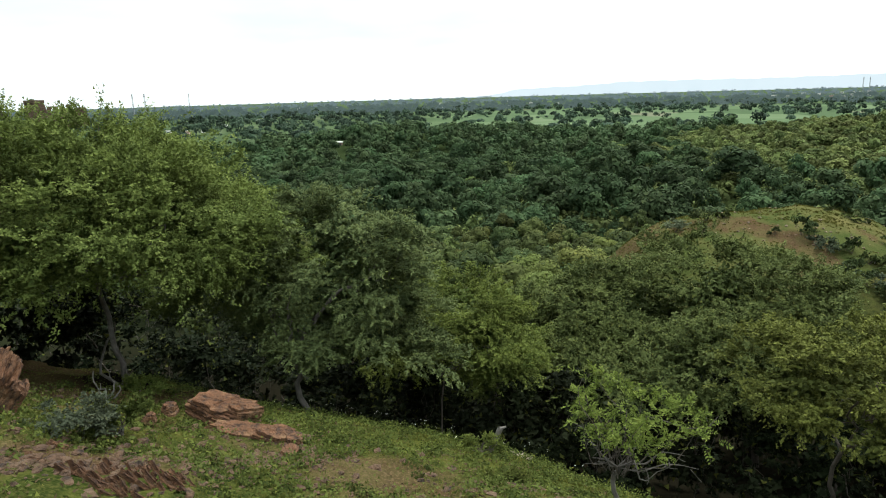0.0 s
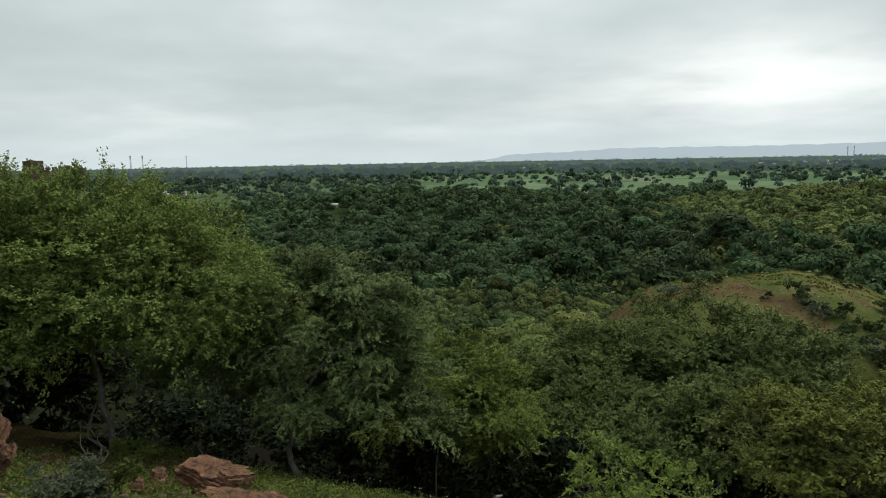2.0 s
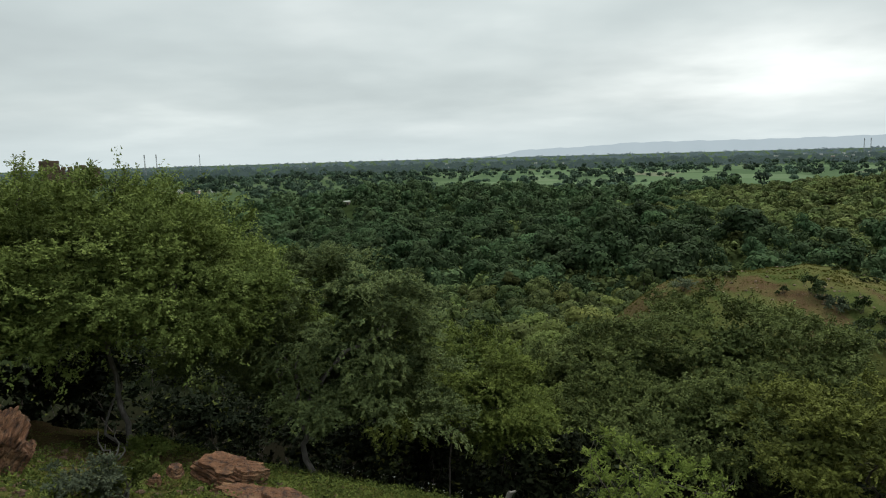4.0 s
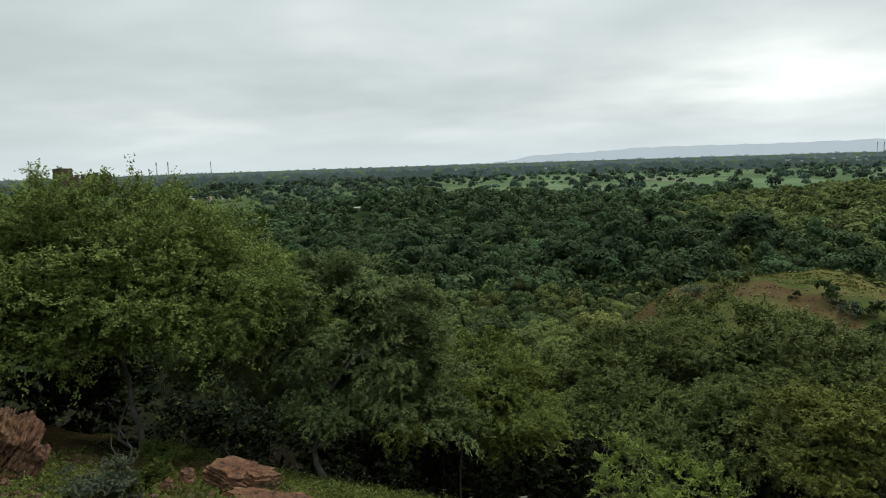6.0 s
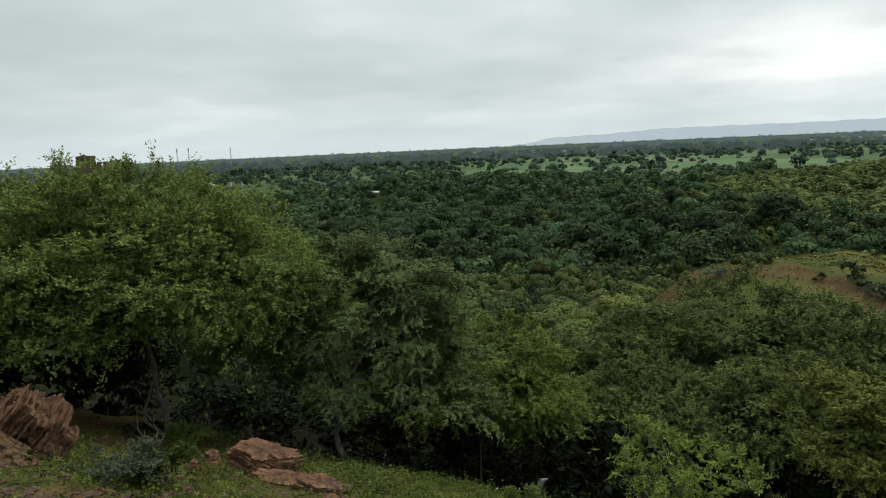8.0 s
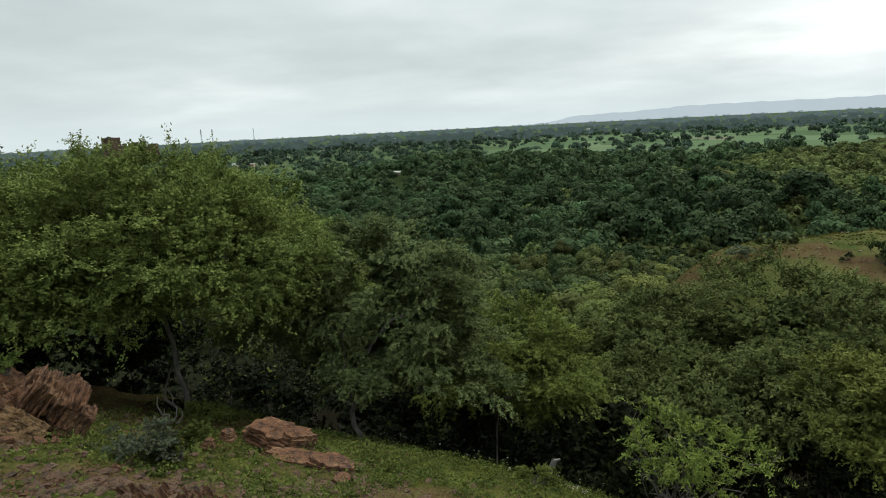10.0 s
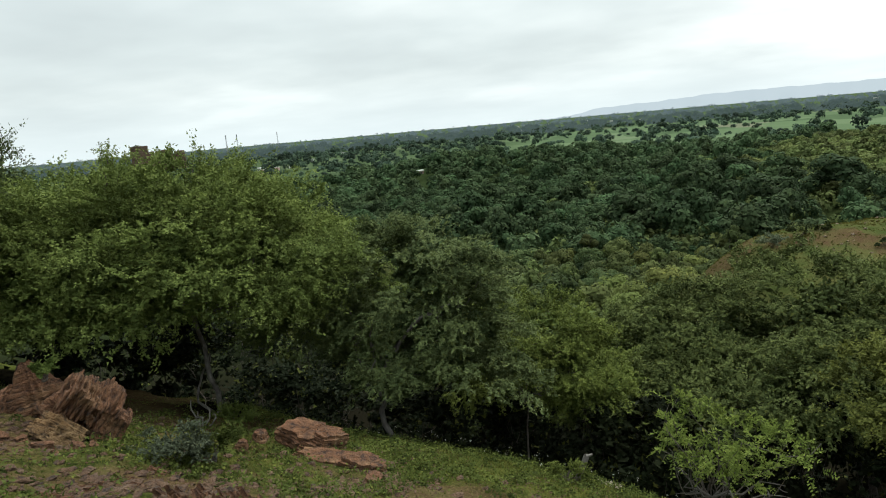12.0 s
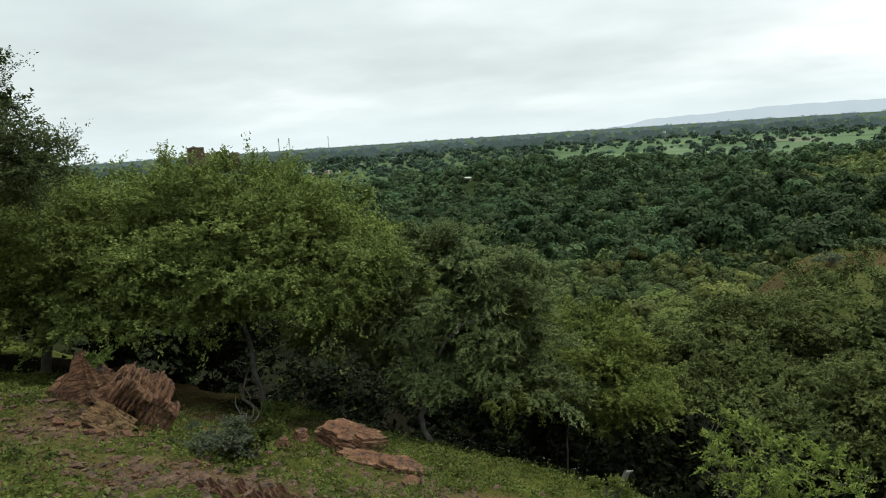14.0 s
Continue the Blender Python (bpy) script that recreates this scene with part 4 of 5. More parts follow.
def wood_tints(rng, x, y, lo=0.02, hi=0.98):
    """Lighter and darker stretches of wood, with some chance from tree to tree."""
    x, y = np.asarray(x), np.asarray(y)
    v = 0.5 + 0.28 * np.sin(x * 0.071 + 1.7 * np.sin(y * 0.043)) * np.sin(y * 0.083 + 0.8) + 0.18 * np.sin(x * 0.19 - y * 0.11)
    v = lo + (hi - lo) * np.clip(0.45 * v + 0.55 * rng.random(len(x)), 0, 1)
    return (v + rng.integers(0, 7, len(x))) / 7.3


def plant_far():
    rng = np.random.default_rng(5)
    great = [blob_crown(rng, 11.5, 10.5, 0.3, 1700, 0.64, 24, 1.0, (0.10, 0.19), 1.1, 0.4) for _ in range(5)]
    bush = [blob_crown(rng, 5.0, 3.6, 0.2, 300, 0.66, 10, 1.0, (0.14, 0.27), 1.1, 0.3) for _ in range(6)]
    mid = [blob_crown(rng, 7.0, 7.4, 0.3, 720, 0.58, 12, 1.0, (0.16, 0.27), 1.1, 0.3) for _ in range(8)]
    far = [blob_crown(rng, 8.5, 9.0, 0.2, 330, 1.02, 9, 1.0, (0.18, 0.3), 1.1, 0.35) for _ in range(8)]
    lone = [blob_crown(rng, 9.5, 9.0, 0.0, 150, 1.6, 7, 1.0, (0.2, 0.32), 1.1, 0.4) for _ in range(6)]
    # woodland on the valley floor: a few great dark trees, smaller ones between
    xb, yb = scatter(rng, 128, 255, -30, 24, 19.0)
    x, y = scatter(rng, 122, 250, -30, 40, 5.7)
    hill = np.exp(-(((x - BUMPS[1][0]) / 95) ** 2 + ((y - BUMPS[1][1]) / 105) ** 2))
    hill_b = np.exp(-(((xb - BUMPS[1][0]) / 95) ** 2 + ((yb - BUMPS[1][1]) / 105) ** 2))
    ok = (hill_b < 0.2) & (rng.random(len(xb)) < 0.75)
    xb, yb = xb[ok], yb[ok]
    stand("woodland", "great dark round trees in the valley wood", "woodland", M_WOOD, 50, list(zip(xb, yb)), great, (0.75, 1.3), wood_tints(rng, xb, yb, 0.02, 0.4))
    az = np.degrees(np.arctan2(x, y))
    gap = np.min(np.hypot(x[:, None] - xb[None], y[:, None] - yb[None]), axis=1)
    ok = ~((az > 13) & (hill > 0.12 + 0.1 * rng.random(len(x)))) & (gap > 5.0) & (rng.random(len(x)) < 0.92)
    stand("woodland", "dense green woodland on the valley floor", "woodland", M_WOOD, 51, list(zip(x[ok], y[ok])), mid, (0.45, 1.15), wood_tints(rng, x[ok], y[ok]))
    x2, y2 = scatter(rng, 240, 470, -36, 20, 8.6)
    hill = np.exp(-(((x2 - BUMPS[1][0]) / 95) ** 2 + ((y2 - BUMPS[1][1]) / 105) ** 2))
    az2, r2 = np.degrees(np.arctan2(x2, y2)), np.hypot(x2, y2)
    clear = (np.abs(az2 + 11.9) < 0.7) & (r2 > 325) & (r2 < 378)
    ok = (hill < 0.3) & (r2 < 430 + 30 * np.sin(az2 * 0.4)) & (r2 > 250) & ~clear
    p = list(zip(x2[ok], y2[ok]))
    stand("woodland", "distant dark woodland reaching to the fields", "woodland", M_WOOD, 52, p, far, (0.4, 1.15), wood_tints(rng, x2[ok], y2[ok]))
    # bushes over the ridge
    x3, y3 = scatter(rng, 118, 400, 10, 44, 5.0)
    hill = np.exp(-(((x3 - BUMPS[1][0]) / 95) ** 2 + ((y3 - BUMPS[1][1]) / 105) ** 2))
    az3 = np.degrees(np.arctan2(x3, y3))
    thin = np.where((np.abs(az3 - 34.8) < 2.4) & (np.hypot(x3, y3) > 225) & (np.hypot(x3, y3) < 300), 0.3, 0.93)
    ok = (hill > 0.13) & (rng.random(len(x3)) < thin) & (np.hypot(x3, y3) < 345)
    p = list(zip(x3[ok], y3[ok]))
    stand("scrub", "green bushes thick over the stony ridge", "bushes", M_RIDGE, 53, p, bush, (0.6, 1.2), rng.random(len(p)))
    # trees in the fields, single and in lines, distance haze in their leaf colour
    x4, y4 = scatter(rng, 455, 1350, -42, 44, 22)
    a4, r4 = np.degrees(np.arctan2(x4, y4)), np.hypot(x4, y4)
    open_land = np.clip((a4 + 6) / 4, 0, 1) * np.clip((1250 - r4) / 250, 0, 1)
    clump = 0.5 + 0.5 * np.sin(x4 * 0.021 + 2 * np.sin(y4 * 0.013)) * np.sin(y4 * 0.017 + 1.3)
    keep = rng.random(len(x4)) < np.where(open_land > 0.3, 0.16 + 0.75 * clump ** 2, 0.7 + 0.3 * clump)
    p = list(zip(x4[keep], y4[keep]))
    stand("field_trees", "dark round trees scattered over green fields", "trees", M_FIELDTREE_HAZED, 54, p, lone, (0.4, 1.2), rng.random(len(p)))
    print("field trees", len(p))
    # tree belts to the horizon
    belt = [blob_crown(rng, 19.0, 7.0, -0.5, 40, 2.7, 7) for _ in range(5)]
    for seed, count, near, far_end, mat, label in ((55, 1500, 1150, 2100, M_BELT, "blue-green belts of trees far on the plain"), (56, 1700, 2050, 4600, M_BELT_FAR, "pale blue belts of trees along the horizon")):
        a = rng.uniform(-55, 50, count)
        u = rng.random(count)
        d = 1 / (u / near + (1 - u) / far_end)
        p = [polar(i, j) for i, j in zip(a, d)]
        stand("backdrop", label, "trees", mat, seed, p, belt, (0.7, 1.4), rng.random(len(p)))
    # undergrowth that closes the floor of the wood
    low = [blob_crown(rng, 4.2, 2.4, 0.0, 130, 0.44, 9) for _ in range(5)]
    x, y = scatter(rng, 60, 130, -28, 42, 3.7)
    ok = on_mound(x, y) < 0.2
    p = list(zip(x[ok], y[ok]))
    stand("undergrowth", "dark undergrowth between the valley trees", "bushes", M_WOOD, 57, p, low, (0.6, 1.2), rng.random(len(p)))
    brush = [blob_crown(rng, 5.4, 3.4, 0.0, 110, 0.75, 8) for _ in range(5)]
    x, y = scatter(rng, 126, 250, -4, 36, 5.2)
    p = list(zip(x, y))
    stand("undergrowth", "green brush filling the gaps of the valley wood", "bushes", M_RIDGE, 58, p, brush, (0.6, 1.2), rng.random(len(p)))


plant_far()

# ---------------------------------------------------------------- rocks and small growth


def boulder_mesh(seed, size, strata=0.10, levels=4, step=0.16):
    """A broken block of layered stone: flat fracture faces, notches along the bedding, chipped corners."""
    rnd = random.Random(seed)
    bm = bmesh.new()
    bmesh.ops.create_icosphere(bm, subdivisions=levels, radius=1.35)
    off = Vector((seed * 3.7, seed * 1.9, seed * 5.3))
    cuts = []
    for k in range(15):
        n = Vector((rnd.gauss(0, 1), rnd.gauss(0, 1), rnd.gauss(0, 0.5))).normalized()
        cuts.append((n, rnd.uniform(0.72, 1.1)))
    for v in bm.verts:
        c = v.co.copy()
        c = c.lerp(c / max(abs(c.x), abs(c.y), abs(c.z)) * 0.95, 0.82)
        for n, h in cuts:
            over = c.dot(n) - h
            if over > 0:
                c -= n * over * 0.96
        lay = (c.z + 0.07 * noise.noise(c * 1.7 + off)) / step
        fl, fr = math.floor(lay), lay - math.floor(lay)
        notch = strata * (0.9 * noise.noise(Vector((fl * 1.7, seed, 0))) - 0.8 * max(0.0, 1 - fr / 0.22))
        c.x *= 1 + notch
        c.y *= 1 + notch
        c *= 1 + 0.13 * noise.fractal(c * 1.8 + off, 0.9, 2.1, 5) + 0.05 * noise.noise(c * 7 + off)
        v.co = Vector((c.x * size[0], c.y * size[1], c.z * size[2]))
    return bm


def rock(name, place, size, seed, tilt, label, mat, parent=None, levels=4, strata=0.12, sink=0.3, group="", step=0.16):
    bm = boulder_mesh(seed, size, strata, levels, step)
    me = bpy.data.meshes.new(name)
    bm.to_mesh(me)
    bm.free()
    me.materials.append(mat)
    ob = new(name, me)
    ob.matrix_world = pose(place[0], place[1], place[2] + size[2] * (1 - 2 * sink) * 0.5, *tilt)
    if parent is None:
        tagged(ob, label, "rock", group)
    else:
        ob.parent = parent
        ob.matrix_parent_inverse = parent.matrix_world.inverted()
        tagged(ob, label)
    return ob


def layered_rock(name, place, size, seed, tilt, parent=None, label="", layers=7, step=0.14, taper=0.0, sides=7, mat=None, rough=0.03, group=""):
    """A block of bedded stone: an angular outline, beds that step in and out, a broken top. Half sizes along the bed, across it, and through the beds."""
    rng = np.random.default_rng(seed)
    n = 34
    th = np.linspace(0, 2 * np.pi, n, endpoint=False)
    face = np.sort(rng.uniform(0, 2 * np.pi, sides) * 0.45 + np.linspace(0, 2 * np.pi, sides, endpoint=False))
    reach = rng.uniform(0.72, 1.0, sides)
    edges = np.sort(np.concatenate([[-1, 1], -1 + 2 * (np.arange(1, layers) + rng.uniform(-0.35, 0.35, layers - 1)) / layers]))
    rings = []
    chips = np.cumsum(rng.normal(size=(layers, n)) * 0.035, axis=0)
    chips -= 0.16 * (rng.random((layers, n)) < 0.06)
    for k in range(layers):
        own = reach * (1 + step * rng.normal(size=sides))
        c = np.cos(th[:, None] - face[None])
        r = np.min(np.where(c > 0.15, own[None] / np.maximum(c, 0.15), 9.0), axis=1)
        r = np.minimum(r, 1.25) * (1 + rough * rng.normal(size=n) + chips[k])
        for z, q in ((edges[k] + 0.015, 0.96), (edges[k + 1] - 0.03, 1.0), (edges[k + 1], 0.955)):
            w = 1 - taper * (z + 1) / 2
            dz = 0.04 * rng.normal(size=n) / layers
            rings.append(np.stack([np.cos(th) * r * q * w, np.sin(th) * r * q * w, z + dz], -1))
    for q in (0.72, 0.4):
        rings.append(rings[3 * layers - 1] * np.array([q, q, 1]) + np.stack([0 * th, 0 * th, 0.05 * rng.normal(size=n)], -1))
    v = np.concatenate(rings + [np.array([[0, 0, 1.0], [0, 0, -1.0]])])
    m = len(rings)
    i, j = np.arange(m - 1)[:, None] * n, np.arange(n)[None]
    f = np.stack([i + j, i + (j + 1) % n, i + n + (j + 1) % n, i + n + j], -1).reshape(-1, 4)
    jj = np.arange(n)
    tri = np.concatenate([np.stack([(m - 1) * n + jj, (m - 1) * n + (jj + 1) % n, np.full(n, m * n)], -1), np.stack([(jj + 1) % n, jj, np.full(n, m * n + 1)], -1)])
    f = np.concatenate([np.stack([f[:, 0], f[:, 1], f[:, 2]], -1), np.stack([f[:, 0], f[:, 2], f[:, 3]], -1), tri])
    ob = mesh_object(name, v * np.array(size), f, mat or M_ROCK, None)
    ob.matrix_world = pose(*place, *tilt)
    if parent is None:
        return tagged(ob, label, "rock", group)
    ob.parent = parent
    ob.matrix_parent_inverse = parent.matrix_world.inverted()
    return ob


def outcrop():
    """Three great blocks: a dark wedge behind, a slab of steep thin beds, a lower golden slab leaning on it; chips at their feet."""
    b = foot(-42.0, 8.6)
    ob = thing("rock_outcrop", b, "jagged outcrop of tilted red layered rock in the turf", "rock")
    layered_rock("slab", at(-39.8, 8.55, -0.335), (0.40, 0.32, 0.31), 3, (0, -50, 44), ob, "", 20, 0.10, 0.25, 7)
    layered_rock("slab", at(-38.6, 8.45, -0.375), (0.24, 0.22, 0.17), 4, (0, -52, 40), ob, "", 8, 0.1, 0.2, 6)
    layered_rock("wedge", at(-43.1, 9.0, -0.306), (0.56, 0.34, 0.42), 25, (6, -6, 44), ob, "", 9, 0.05, 0.86, 5)
    layered_rock("wedge", at(-44.4, 9.1, -0.318), (0.36, 0.30, 0.26), 12, (0, -28, 44), ob, "", 5, 0.06, 0.5, 6)
    layered_rock("slab", at(-41.7, 8.55, -0.345), (0.34, 0.16, 0.13), 8, (-14, 62, 42), ob, "", 5, 0.07, 0.1, 6)
    layered_rock("slab", at(-42.0, 8.3, -0.368), (0.30, 0.20, 0.15), 17, (-20, 46, 42), ob, "", 8, 0.08, 0.1, 6, M_GOLD)
    for k, (az, sl, sz) in enumerate(((-40.9, -0.395, 0.09), (-43.4, -0.380, 0.11), (-44.6, -0.362, 0.08), (-39.9, -0.398, 0.07), (-45.6, -0.352, 0.09), (-42.6, -0.392, 0.06), (-38.0, -0.385, 0.08))):
        layered_rock("chip", on_slope(az, sl, 0.01), (sz, sz * 0.7, sz * 0.5), 60 + k, (12 * (k % 3) - 10, 25 - 11 * k % 50, 40 * k), ob, "", 3, 0.1, 0.2, 6)


outcrop()
layered_rock("boulder", at(-55.3, 5.0, -0.445), (0.40, 0.32, 0.28), 21, (0, -46, 55), None, "tall red boulder with slanting layers on the slope", 12, 0.07, 0.1)
ledge = thing("rock_ledge", foot(-23, 9.0), "flat ledge of pale red layered stone on the edge", "rock")
for az, d, sl, size, seed, tilt, lay, tap in (
    (-23.0, 9.25, -0.462, (0.48, 0.30, 0.13), 31, (9, 13, 20), 6, 0.12),
    (-21.6, 9.10, -0.474, (0.26, 0.22, 0.13), 34, (4, 17, 48), 4, 0.1),
    (-22.4, 9.00, -0.484, (0.24, 0.16, 0.07), 35, (2, 20, 24), 3, 0.1),
    (-27.2, 9.3, -0.444, (0.13, 0.14, 0.06), 39, (6, 10, 40), 3, 0.3),
    (-28.8, 9.2, -0.452, (0.10, 0.10, 0.05), 46, (0, 8, 10), 3, 0.4),
):
    layered_rock("block", at(az, d, sl), size, seed, tilt, ledge, "", lay, 0.07, tap)
for az, sl, size, seed, tilt in ((-21.4, -0.506, (0.42, 0.20, 0.05), 38, (10, 14, 18)), (-18.6, -0.522, (0.30, 0.20, 0.07), 36, (8, 16, 30)), (-17.2, -0.534, (0.16, 0.14, 0.06), 37, (6, 18, 50)), (-17.6, -0.552, (0.12, 0.10, 0.04), 47, (6, 16, 10))):
    layered_rock("block", on_slope(az, sl, 0.03), size, seed, tilt, ledge, "", 3, 0.08, 0.1)
rock("stone", on_slope(30.5, -0.227, 0.05, 44, 62), (0.17, 0.14, 0.16), 40, (0, 0, 0), "white stone lying on the grassy mound", M_WALL, sink=0.3)
rock("stone", on_slope(3.7, -0.584, 0.045), (0.21, 0.08, 0.032), 41, (6, 12, -10), "flat pale stone lying in the grass edge", M_PALE, sink=0.5)
layered_rock("boulder", at(-35.9, 6.9, -0.470), (0.09, 0.09, 0.09), 43, (0, -50, 30), None, "small red stone under a grey shrub", 5, 0.08, 0.1)


def shale_patch(az, slope, n, seed, spread, label, tip=38, length=(0.16, 0.34)):
    """Ribs of tilted shale that break through the turf side by side, upper ends free."""
    rng = np.random.default_rng(seed)
    x0, y0, z0 = on_slope(az, slope)
    ob = thing("shale_patch", (x0, y0, z0), label, "rock")
    rx, ry = math.cos(radians(az)), -math.sin(radians(az))
    for k in range(n):
        u, w = (k / n - 0.5) * 2 * spread + rng.normal() * 0.02, rng.normal() * spread * 0.35
        x, y = x0 + u * rx - w * ry, y0 + u * ry + w * rx
        half = rng.uniform(*length)
        layered_rock("shale_layer", (x, y, gz(x, y) + 0.01 - 0.02 * rng.random()), (half, rng.uniform(0.010, 0.02), rng.uniform(0.012, 0.024)), 100 * seed + k, (rng.uniform(-25, 25), tip + rng.normal() * 7, -az + rng.normal() * 10), ob, "", 2, 0.1, 0.1, 5)
    return ob


shale_patch(-30.8, -0.535, 30, 1, 0.45, "tilted ribs of red shale breaking through turf", 62, (0.07, 0.15))
shale_patch(-29.0, -0.568, 22, 4, 0.36, "slanting ribs of red shale below the grey shrub", 58, (0.07, 0.15))
shale_patch(-40.0, -0.463, 12, 2, 0.40, "broken red shale in a bare patch", 20, (0.05, 0.11))
shale_patch(-46.6, -0.355, 10, 3, 0.36, "broken red shale beside the outcrop", 24, (0.05, 0.11))


def strew_stones():
    """Loose stones on the slope, joined: nobody could count them."""
    rng = np.random.default_rng(9)
    base = bmesh.new()
    bmesh.ops.create_icosphere(base, subdivisions=1, radius=1.0)
    bv = np.array([v.co for v in base.verts])
    bf = np.array([[v.index for v in f.verts] for f in base.faces])
    base.free()
    vs, fs, k = [], [], 0
    centres = [(*on_slope(-41.5, -0.465)[:2], 0.5, 0.35), (*on_slope(-31.5, -0.52)[:2], 0.45, 0.35), (*on_slope(-47.5, -0.345)[:2], 0.5, 0.4), (*on_slope(-18.7, -0.57)[:2], 0.3, 0.4), (-0.6, 6.4, 1.4, 0.6), (-4.2, 5.0, 0.8, 0.6), (-3.2, 5.7, 0.6, 0.5), (-6.6, 6.0, 0.8, 0.7), (1.2, 7.2, 1.2, 0.6), (-6.8, 8.3, 1.0, 1.0), (-2.5, 7.6, 0.8, 0.6)]
    for cx, cy, sx, sy in centres:
        for _ in range(190):
            x, y = cx + rng.normal() * sx, cy + rng.normal() * sy
            s = 0.012 + 0.052 * rng.random() ** 3
            v = bv * (1 + 0.25 * rng.normal(size=bv.shape)) * s * np.array([1.3, 1.0, 0.6])
            a = rng.uniform(0, 6.28)
            v = v @ np.array([[math.cos(a), -math.sin(a), 0], [math.sin(a), math.cos(a), 0], [0, 0, 1]]).T
            vs.append(v + np.array([x, y, gz(x, y) + 0.003]))
            fs.append(bf + k)
            k += len(v)
    ob = mesh_object("loose_stones", np.concatenate(vs), np.concatenate(fs), M_RUBBLE)
    tagged(ob, "loose red stones strewn over bare patches", "stones", kind="stuff")
    vs, fs, k = [], [], 0
    for _ in range(70):  # pale rubble along the mound's crest
        t = rng.random() ** 0.5
        x, y = polar(13 + 19 * t + rng.normal() * 0.4, 58 + 4 * t + rng.normal() * 1.0)
        s = 0.03 + 0.10 * rng.random() ** 3
        v = bv * (1 + 0.25 * rng.normal(size=bv.shape)) * s * np.array([1.3, 1.0, 0.7])
        vs.append(v + np.array([x, y, gz(x, y) + 0.02]))
        fs.append(bf + k)
        k += len(v)
    for _ in range(170):  # stones in the mound's bare flank
        u = rng.normal()
        x = BUMPS[0][0] - 4 + 5.5 * u
        y = BUMPS[0][1] - 7.5 - 0.35 * (x - BUMPS[0][0]) + rng.normal() * 1.4
        s = 0.03 + 0.09 * rng.random() ** 3
        v = bv * (1 + 0.25 * rng.normal(size=bv.shape)) * s * np.array([1.3, 1.0, 0.7])
        vs.append(v + np.array([x, y, gz(x, y) + 0.01]))
        fs.append(bf + k)
        k += len(v)
    for _ in range(160):  # rubble on the ridge
        x, y = polar(34.5 + rng.normal() * 2.2, 262 + rng.normal() * 26)
        s = 0.5 + 1.5 * rng.random() ** 2
        v = bv * (1 + 0.25 * rng.normal(size=bv.shape)) * s * np.array([1.3, 1.0, 0.7])
        vs.append(v + np.array([x, y, gz(x, y) + 0.05]))
        fs.append(bf + k)
        k += len(v)
    ob = mesh_object("hill_stones", np.concatenate(vs), np.concatenate(fs), M_TAN)
    tagged(ob, "pale rubble strewn over mound and ridge", "stones", kind="stuff")


strew_stones()


def patchy(x, y):
    return 0.5 + 0.3 * np.sin(1.7 * x + 0.8 * y + 1) * np.sin(1.3 * y - 0.6 * x) + 0.25 * np.sin(3.9 * x - 2.1 * y) * np.sin(3.1 * y + 1.7 * x)


BARE = [on_slope(a, sl)[:2] + (w,) for a, sl, w in ((-9.1, -0.612, 0.4), (-3.2, -0.630, 0.35), (-14.0, -0.590, 0.25), (3.5, -0.640, 0.5), (-18.5, -0.555, 0.3), (-22.5, -0.525, 0.25), (-39.5, -0.462, 0.4), (-30.5, -0.54, 0.6), (-46.0, -0.355, 0.45), (-42.5, -0.395, 0.6), (-35.0, -0.50, 0.5))] + [(-7.4, 10.8, 1.6), (-9.8, 13.4, 2.2)]


def bare_at(x, y):
    """How bare the turf is worn at a place."""
    return sum(np.exp(-((x - bx) ** 2 + ((y - by) / 1.4) ** 2) / w ** 2) for bx, by, w in BARE) * 0.7


